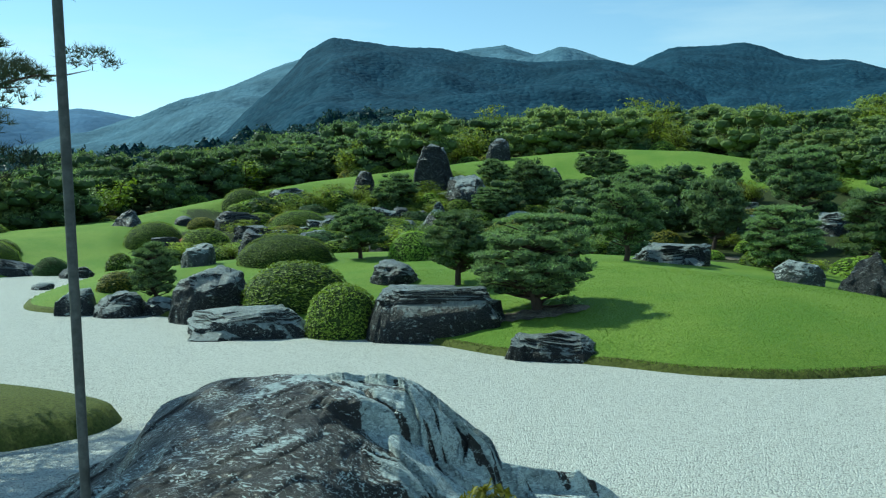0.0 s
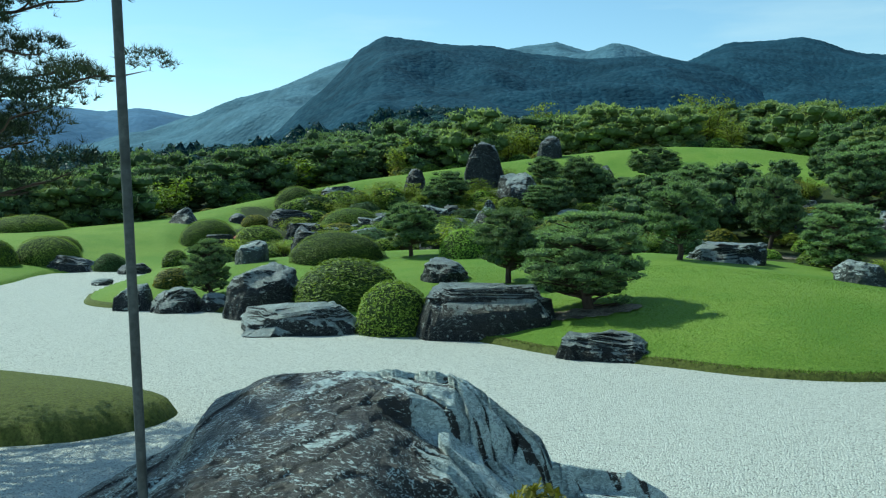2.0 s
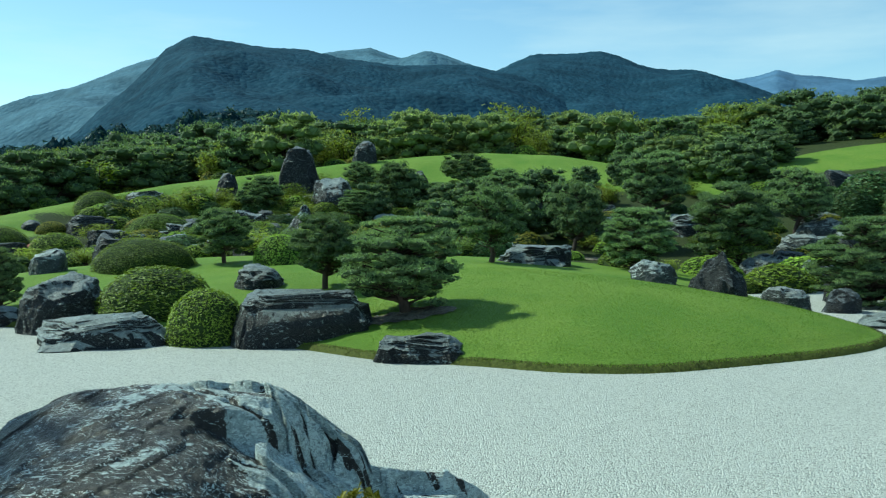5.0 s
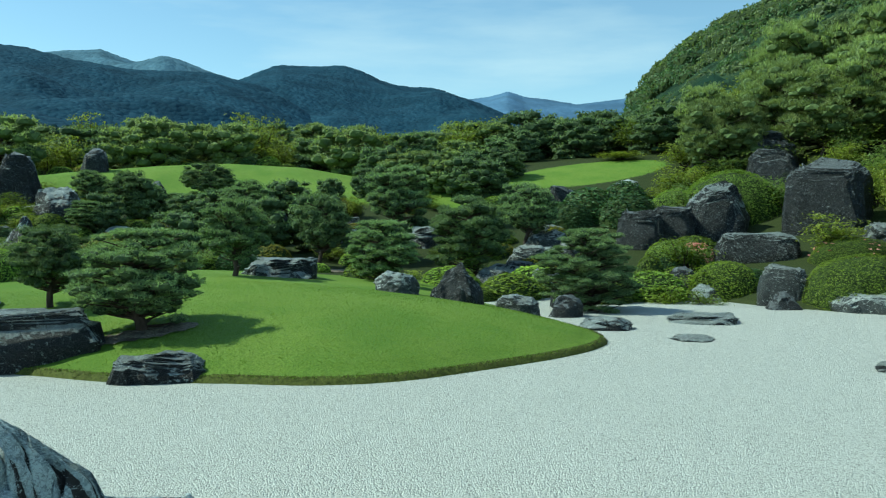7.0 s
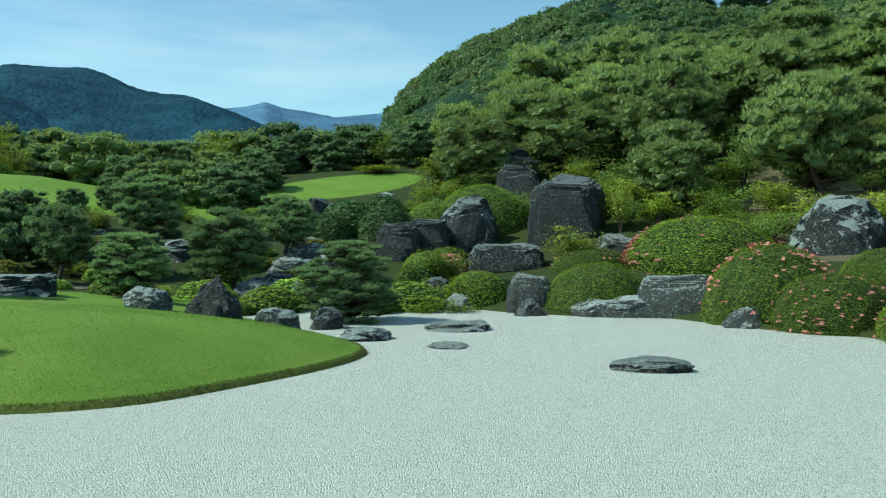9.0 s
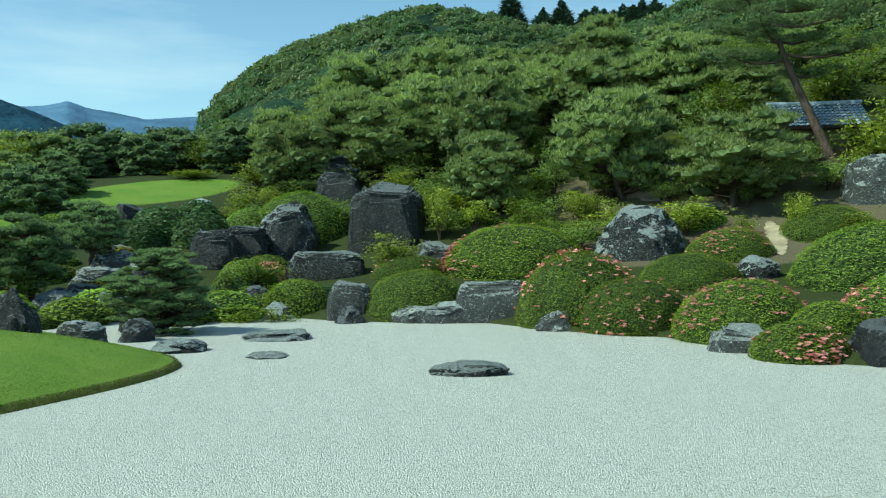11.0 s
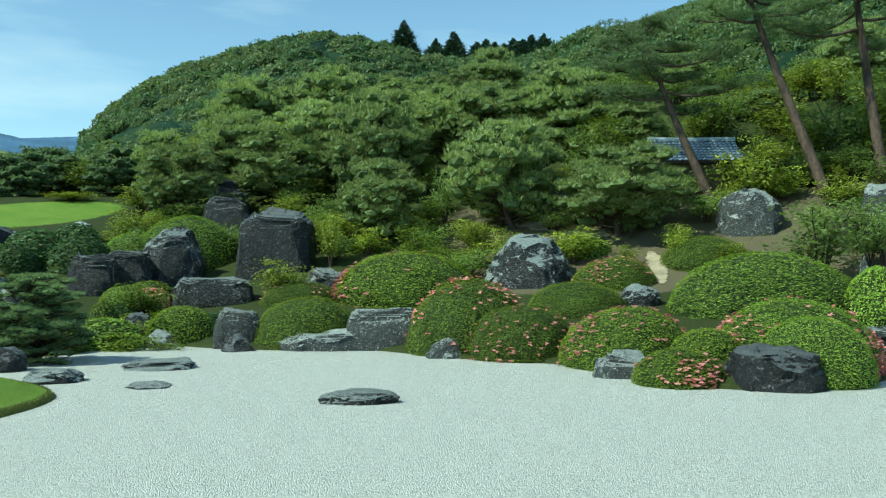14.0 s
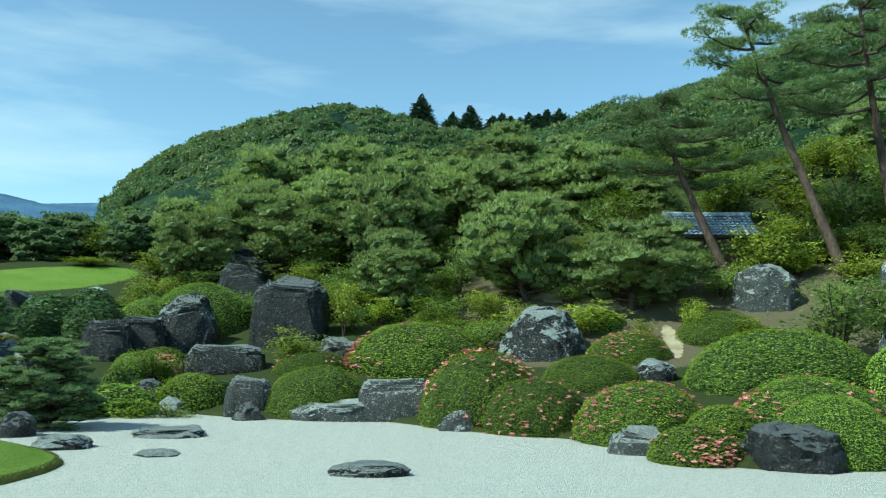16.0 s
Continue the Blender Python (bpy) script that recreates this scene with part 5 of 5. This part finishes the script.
# ---- low planting, stones and small pines of the knoll and the bank ----
for i in range(230):
    a, rr = belt.uniform(-33, -6) if i % 3 == 0 else belt.uniform(-7, 13), belt.uniform(27, 48.5)
    if a > -6 and rr < 24.5 or a <= -6 and ((a + 17) / 17) ** 2 + ((rr - 36) / 9.5) ** 2 > 1:
        continue
    x, y = -math.sin(radians(a)) * rr, math.cos(radians(a)) * rr
    w = belt.uniform(0.8, 2.0)
    pick = belt.random()
    if pick < 0.3:
        bush(x, y, w, w * belt.uniform(0.4, 0.65), belt.choice(("yellow", "green", "dark")))
    elif pick < 0.44:
        stone(x, y, w * 0.8, w * 0.7, w * belt.uniform(0.3, 0.5), belt.choice(("block", "flat", "round")), belt.choice((ROCK, ROCK_DARK)), belt.uniform(-40, 40), cuts=3)
    else:
        shrub(x, y, w, w * belt.uniform(0.36, 0.52), belt.choice(("green", "green", "dark", "yellow", "light")), fine=-1.0)
for i in range(5):
    a, rr = -8 - i * 4.6 + belt.uniform(-0.6, 0.6), belt.uniform(33, 46)
    x, y = -math.sin(radians(a)) * rr, math.cos(radians(a)) * rr
    w = belt.uniform(1.9, 2.8)
    pine(x, y, w, w * belt.uniform(0.7, 0.95), "far")
for i in range(110):
    a = belt.uniform(1, 18)
    rr = belt.uniform(28, 36 if a > 13 else 48)
    x, y = -math.sin(radians(a)) * rr, math.cos(radians(a)) * rr
    w = belt.uniform(0.7, 1.5)
    if i % 3 == 0:
        stone(x, y, w, w * 0.7, w * belt.uniform(0.35, 0.6), belt.choice(("block", "flat", "slab")), belt.choice((ROCK, ROCK_DARK)), belt.uniform(-40, 40), cuts=3)
    elif i % 3 == 1:
        shrub(x, y, w, w * belt.uniform(0.36, 0.5), belt.choice(("green", "green", "dark", "light")), fine=-1.0)
    else:
        bush(x, y, w, w * belt.uniform(0.4, 0.6), belt.choice(("yellow", "green", "dark")))
for i in range(18):
    a, rr = 13.2 - i * 0.72 + belt.uniform(-0.3, 0.3), belt.uniform(44.5, 48.5)
    w = belt.uniform(1.5, 2.3)
    if i % 4 == 3:
        bush(-math.sin(radians(a)) * rr, math.cos(radians(a)) * rr, w, w * 0.62, "yellow")
    else:
        shrub(-math.sin(radians(a)) * rr, math.cos(radians(a)) * rr, w, w * belt.uniform(0.5, 0.66), ("green", "light", "dark", "green")[i % 4], fine=-1.0)
for i in range(60):
    a, rr = belt.uniform(-5, 12.5), belt.uniform(45, 51)
    w = belt.uniform(1.3, 2.3)
    bush(-math.sin(radians(a)) * rr, math.cos(radians(a)) * rr, w, w * belt.uniform(0.34, 0.52), belt.choice(("yellow", "green", "dark", "dark")))
# dark pines that close the bed below the long lawn
for i in range(8):
    a, rr = -4 - i * 2.3 + belt.uniform(-0.5, 0.5), belt.uniform(40, 46.5)
    w = belt.uniform(1.7, 2.5)
    pine(-math.sin(radians(a)) * rr, math.cos(radians(a)) * rr, w, w * belt.uniform(0.75, 0.95), "far")
# ---- clipped evergreens that fill the bed behind the standing stones ----
HOLD = ((25.1, 27.3), (27.5, 23.9), (31.5, 30.6), (32.6, 31.3), (23.5, 23.4), (21.0, 28.0), (32.4, 31.3), (24.4, 21.0), (17.4, 28.2))
for i in range(120):
    a, rr = belt.uniform(-62, -26), belt.uniform(26, 41)
    x, y = -math.sin(radians(a)) * rr, math.cos(radians(a)) * rr
    if math.hypot(x - 29.0, y - 40.5) < 6.5 or min(math.hypot(x - p, y - q) for p, q in HOLD) < 2.6 or (a < -46 and rr < 34):
        continue
    w = belt.uniform(1.0, 2.4)
    if i % 4 == 0:
        bush(x, y, w, w * belt.uniform(0.5, 0.8), belt.choice(("green", "dark")))
    else:
        shrub(x, y, w, w * belt.uniform(0.34, 0.46), belt.choice(("dark", "green", "green", "light")), fine=-1.0)
for i in range(22):
    a, rr = -27.5 - i * 0.66, belt.uniform(41.5, 43.8)
    shrub(-math.sin(radians(a)) * rr, math.cos(radians(a)) * rr, belt.uniform(1.5, 2.2), belt.uniform(0.6, 0.95), belt.choice(("dark", "dark", "green", "light")), fine=-1.0)
for i in range(30):
    a, rr = belt.uniform(-53, -38.5), belt.uniform(38, 46)
    x, y = -math.sin(radians(a)) * rr, math.cos(radians(a)) * rr
    if math.hypot(x - 29.0, y - 40.5) < 5.5 or (abs(a + 45.8) < 3 and rr < 45):
        continue
    w = belt.uniform(1.6, 2.8)
    bush(x, y, w, w * belt.uniform(0.5, 0.75), belt.choice(("yellow", "yellow", "green")))
# ---- rounded shrubs in front of the belt ----
for i in range(70):
    a = belt.uniform(-22, 35)
    rr = float(crest_r(a)) + belt.uniform(1.2, 2.6)
    w = belt.uniform(0.9, 1.9)
    shrub(-math.sin(radians(a)) * rr, math.cos(radians(a)) * rr, w, w * belt.uniform(0.4, 0.6), belt.choice(("dark", "green", "green", "yellow", "light")), fine=-1.0)
# ---- undergrowth at the foot of the slope ----
for i in range(150):
    a, rr = belt.uniform(-92, -40), belt.uniform(33, 50)
    x, y = -math.sin(radians(a)) * rr, math.cos(radians(a)) * rr
    if math.hypot(x - 29.0, y - 40.5) < 6.5 or (-55 < a < -40 and rr < 39) or math.hypot(x - 35.0, y - 6.8) < 2.4:
        continue
    w = belt.uniform(1.2, 2.8)
    bush(x, y, w, w * belt.uniform(0.45, 0.75), belt.choice(("yellow", "green", "green", "yellow", "dark")))
# ---- pines and undergrowth on the slope ----
az = -36.0
while az > -92:
    for r in (47, 55, 63, 71):
        a = az + belt.uniform(-1.2, 1.2)
        rr = r + belt.uniform(-2.5, 2.5)
        x, y = -math.sin(radians(a)) * rr, math.cos(radians(a)) * rr
        if a < -70 and rr < 56 or math.hypot(x - 41.0, y - 10.9) < 5 or math.hypot(x - 29.0, y - 40.5) < 6.5:
            continue
        w = belt.uniform(3.6, 5.4) * (1.0 if a < -45 else 0.62)
        if a < -56 and rr > 58:
            bush(x, y, w * 0.8, w * 0.45, "green")
            continue
        if belt.random() < 0.12:
            bush(x, y, w * 0.8, w * 0.7, "yellow" if belt.random() < 0.5 else "green")
        else:
            pine(x, y, w, w * belt.uniform(0.85, 1.15), "slope")
    az -= 4.0


# ---- leafy trees high on the slope ----
for i in range(96):
    a, rr = belt.uniform(-95, -66), belt.uniform(42, 74)
    x, y = -math.sin(radians(a)) * rr, math.cos(radians(a)) * rr
    if math.hypot(x - 41.0, y - 10.9) < 3.2 or (rr < 46 and -79 < a < -71):
        continue
    w = belt.uniform(2.4, 4.2) * (0.7 if rr > 58 else 1.0)
    bush(x, y, w, w * belt.uniform(0.6, 0.85), belt.choice(("green", "green", "dark", "yellow")))
# ---- dark pines between the two upper lawns ----
for i in range(11):
    a, rr = -20.5 - i * 1.0 + belt.uniform(-0.4, 0.4), belt.uniform(45, 57)
    x, y = -math.sin(radians(a)) * rr, math.cos(radians(a)) * rr
    w = belt.uniform(2.0, 2.8)
    pine(x, y, w, w * belt.uniform(0.7, 0.9), belt.choice(("far", "farlight")))


# ---- bare patches: mulch under pines, a sandy path between the shrubs ----
def patch(name, label, line, width, mat, seed):
    """A strip of other ground laid over the lie of the land, with an uneven edge."""
    rng = np.random.default_rng(seed)
    p = np.array(line, float)
    k = np.linspace(0, len(p) - 1, 28)
    mid = np.column_stack([np.interp(k, np.arange(len(p)), p[:, j]) for j in range(2)])
    way = unit(np.gradient(mid, axis=0))
    side = np.column_stack([-way[:, 1], way[:, 0]])
    taper = np.sqrt(np.clip(1 - (2 * np.linspace(0, 1, 28) - 1) ** 2, 0.02, 1)) * (1 + 0.25 * rng.uniform(-1, 1, 28))
    v = []
    for u in np.linspace(-1, 1, 9):
        q = mid + side * (u * width / 2 * taper)[:, None]
        v.append(np.column_stack([q, land(q[:, 0], q[:, 1]) + 0.02]))
    v = np.concatenate(v)
    f = [(i * 28 + j, i * 28 + j + 1, (i + 1) * 28 + j + 1, (i + 1) * 28 + j) for i in range(8) for j in range(27)]
    return tagged(new(name, mesh(name, v, f, mat, smooth=True)), label, "ground", kind="structure")


patch("mulch_bed", "bed of bark and pebble mulch under the pine", [(0.85, 15.0), (1.7, 15.05), (2.55, 15.1)], 0.75, MULCH, 2)
patch("mulch_bed", "bed of bark and pebble mulch under the pine", [(8.6, 29.3), (9.4, 29.2), (10.4, 29.2)], 1.2, MULCH, 3)
patch("sandy_path", "narrow sandy path between the shrubs", [(30.2, 8.75), (32.5, 9.6), (33.9, 10.3)], 0.6, SAND, 4)
patch("bare_bank", "bare sandy earth bank below the pines", [(36.0, 18.4), (35.7, 15.7), (35.1, 12.4)], 1.4, SAND, 5)

# ---- uncut blades along the lawn's edge, loose mulch under the near pine ----
def fringe():
    rng = np.random.default_rng(6)
    p = np.vstack([SHORE, SHORE[:1]])
    at, out = [], []
    for a, b in zip(p[:-1], p[1:]):
        ln = np.hypot(*(b - a))
        m = int(ln / 0.016)
        k = rng.uniform(0, 1, (m, 1))
        n = np.array((-(b - a)[1], (b - a)[0])) / max(ln, 1e-6)
        q = a * (1 - k) + b * k
        at.append(np.column_stack([q, np.zeros(m)]))
        out.append(np.tile((*n, 0), (m, 1)))
    at, out = np.concatenate(at), np.concatenate(out)
    r, ang = np.hypot(at[:, 0], at[:, 1]), np.degrees(np.arctan2(-at[:, 0], at[:, 1]))
    keep = (ang > -40) & (ang < 6) & (r < 24)
    at, out = at[keep], out[keep]
    land_side = np.sign(land(at[:, 0] + out[:, 0] * 0.2, at[:, 1] + out[:, 1] * 0.2))[:, None]
    at = at + out * land_side * rng.uniform(0.0, 0.15, (len(at), 1))
    at[:, 2] = land(at[:, 0], at[:, 1]) - 0.01
    up = unit(-out * land_side * 0.5 + (0, 0, 1.0))
    return mesh("lawn_edge", *tufts(rng, at, up, 3, 0.05, 0.008), EDGE)


def turf():
    """Short blades over the nearest part of the lawn."""
    rng = np.random.default_rng(16)
    n = 70000
    r, a = 11.4 + 9 * rng.random(n) ** 1.3, np.radians(rng.uniform(-37, 4, n))
    x, y = -np.sin(a) * r, np.cos(a) * r
    keep = signed(SHORE, x, y) > 0.06
    x, y = x[keep], y[keep]
    z = land(x, y) - 0.012
    at = np.column_stack([x, y, z])
    return mesh("turf", *tufts(rng, at, np.tile((0.0, 0.0, 1.0), (len(at), 1)), 2, 0.036, 0.011), TURF)


TURF = leaf_material("lawn_blades", (0.098, 0.165, 0.020), (0.25, 0.36, 0.058), 0.33)
tagged(new("turf_blades", turf()), "short green grass blades of the mown lawn", "grass", kind="stuff")
EDGE = leaf_material("dry_edge_grass", (0.030, 0.032, 0.008), (0.12, 0.125, 0.03), 0.2)
tagged(new("lawn_edge_grass", fringe()), "uncut grass blades along the lawn edge", "grass", kind="stuff")


# ---- woods on the hill ----
def woods():
    """Tree crowns over the steep hill, past counting."""
    rng = np.random.default_rng(12)
    soup = Soup()
    v0, f0 = BALLS[1]
    f0 = np.array(f0)
    n = 0
    for i in range(1700):
        a = rng.uniform(-100, -37.4)
        k = rng.uniform(0.0, 1.04) ** 0.8
        el = np.interp(-a, [-c[0] for c in HILL], [c[1] for c in HILL])
        top = 190 * math.tan(radians(el)) + 2.2
        dist = 78 + 112 * k
        hgt = top * (float(ease(0, 1, min(k, 1.0))) * 0.55 + 0.45 * min(k, 1.0))
        c = np.array((-math.sin(radians(a)) * dist, math.cos(radians(a)) * dist, hgt - 1.0))
        s = rng.uniform(1.9, 3.9) * (0.75 + 0.35 * k)
        mat = int(rng.choice(3, p=(0.62, 0.32, 0.06)))
        v = v0 * s * (1, 1, 0.8) * (1 + 0.35 * field(v0, 1.6, i % 50, 2))[:, None]
        q = unit(rng.normal(size=(230, 3)))
        q[:, 2] = np.abs(q[:, 2]) - 0.25
        at = c + q * s * (1, 1, 0.85) * (1 + 0.35 * field(q, 1.6, i % 50, 2))[:, None] * rng.uniform(0.93, 1.08, (230, 1))
        # solid core under the leaves, coloured as the crown's inner shade
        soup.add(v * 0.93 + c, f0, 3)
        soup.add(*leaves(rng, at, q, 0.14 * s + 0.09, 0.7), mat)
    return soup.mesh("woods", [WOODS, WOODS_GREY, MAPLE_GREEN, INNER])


tagged(new("hill_woods", woods()), "mixed broadleaf crowns covering the hill", "woods", kind="stuff")


def foothill_woods():
    """Dark crowns over the foothill below the mountain, past counting."""
    rng = np.random.default_rng(14)
    soup = Soup()
    v0, f0 = BALLS[1]
    for i in range(900):
        a = rng.uniform(-24, 31)
        k = rng.uniform(0.25, 1.02)
        top = 430 * math.tan(radians(float(np.interp(a, FOOT_AZ, FOOT_EL)))) + 2.2
        dist = 130 + 300 * k
        c = np.array((-math.sin(radians(a)) * dist, math.cos(radians(a)) * dist, top * (float(ease(0, 1, min(k, 1.0))) * 0.55 + 0.45 * min(k, 1.0)) - 1.0))
        s = rng.uniform(2.6, 5.2)
        tall = 1.7 if rng.random() < 0.25 else 0.85
        q = unit(rng.normal(size=(60, 3)))
        q[:, 2] = np.abs(q[:, 2]) - 0.2
        soup.add(c + v0 * s * (0.85, 0.85, 0.85 * tall) * rng.uniform(0.75, 1.1, (len(v0), 1)), f0, 1)
        soup.add(*leaves(rng, c + q * s * (1, 1, tall) * rng.uniform(0.85, 1.1, (60, 1)), q, 0.26 * s, 0.7), 0)
    return soup.mesh("foothill_woods", [FOOT_LEAF, FOOT])


FOOT_LEAF = leaf_material("dark_blue_green_crowns", (0.012, 0.034, 0.036), (0.045, 0.088, 0.072), 0.2)
tagged(new("foothill_woods", foothill_woods()), "dark blue-green woods on the foothill below the mountain", "woods", kind="stuff")


def conifer(a, dist, h, w):
    """A dark pointed cedar on the crest."""
    el = float(np.interp(-a, [-c[0] for c in HILL], [c[1] for c in HILL]))
    rng = np.random.default_rng(int(-a * 10))
    leaf, wood = Soup(), Soup()
    wood.add(*tube([(0, 0, -3), (0, 0, h * 0.95)], (0.25, 0.03), 6))
    for i in range(26):
        u = i / 25
        ring = (w * 0.5 * (1 - u) ** 0.8 + 0.15) * rng.uniform(0.7, 1.3)
        m = int(16 * (1 - u)) + 5
        ang = rng.uniform(0, 6.3, m)
        at = np.column_stack([np.cos(ang) * ring * 0.6, np.sin(ang) * ring * 0.6, np.full(m, h * (0.12 + 0.86 * u)) + rng.uniform(-0.2, 0.2, m)])
        leaf.add(*tufts(rng, at, unit(np.column_stack([np.cos(ang), np.sin(ang), np.full(m, -0.25)])), 8, ring * rng.uniform(0.55, 0.9) + 0.2, 0.4))
    root = new("cedar")
    root.location = (-math.sin(radians(a)) * dist, math.cos(radians(a)) * dist, dist * math.tan(radians(el)) + 2.2 - 1.0)
    part("trunk", wood.mesh("trunk", BARK), root)
    part("crown", leaf.mesh("crown", CEDAR), root)
    return tagged(root, "dark pointed cedar on the hill crest", "tree", "cedars")


for a, h, w in ((-57.2, 8.5, 6), (-59.3, 6, 4.6), (-60.5, 8.2, 6.4), (-62.0, 6.2, 5), (-62.6, 6.9, 5), (-63.2, 6.4, 5), (-63.8, 6.0, 5), (-64.4, 6.8, 5), (-65.0, 6.1, 5), (-65.6, 6.6, 5), (-66.4, 6.0, 5)):
    conifer(a, 188, h, w)


def far_thicket():
    """The loose shrubs far up the slope, past counting."""
    soup = Soup()
    mats = []
    for key, (x, y, z, t, w, h) in thicket:
        c, k = math.cos(radians(t)), math.sin(radians(t))
        for piece in made_loose[key].children:
            me = piece.data
            if me.materials[0] not in mats:
                mats.append(me.materials[0])
            v = np.empty(len(me.vertices) * 3, np.float32)
            me.vertices.foreach_get("co", v)
            v = v.reshape(-1, 3) * (w, w, h)
            f = np.empty(len(me.loops), np.int32)
            me.loops.foreach_get("vertex_index", f)
            soup.add(np.column_stack([c * v[:, 0] - k * v[:, 1] + x, k * v[:, 0] + c * v[:, 1] + y, v[:, 2] + z]), f.reshape(-1, len(me.polygons[0].vertices)), mats.index(me.materials[0]))
    return soup.mesh("far_thicket", mats)


tagged(new("slope_thicket", far_thicket()), "loose yellow-green and green shrubs covering the far slope", "shrubs", kind="stuff")
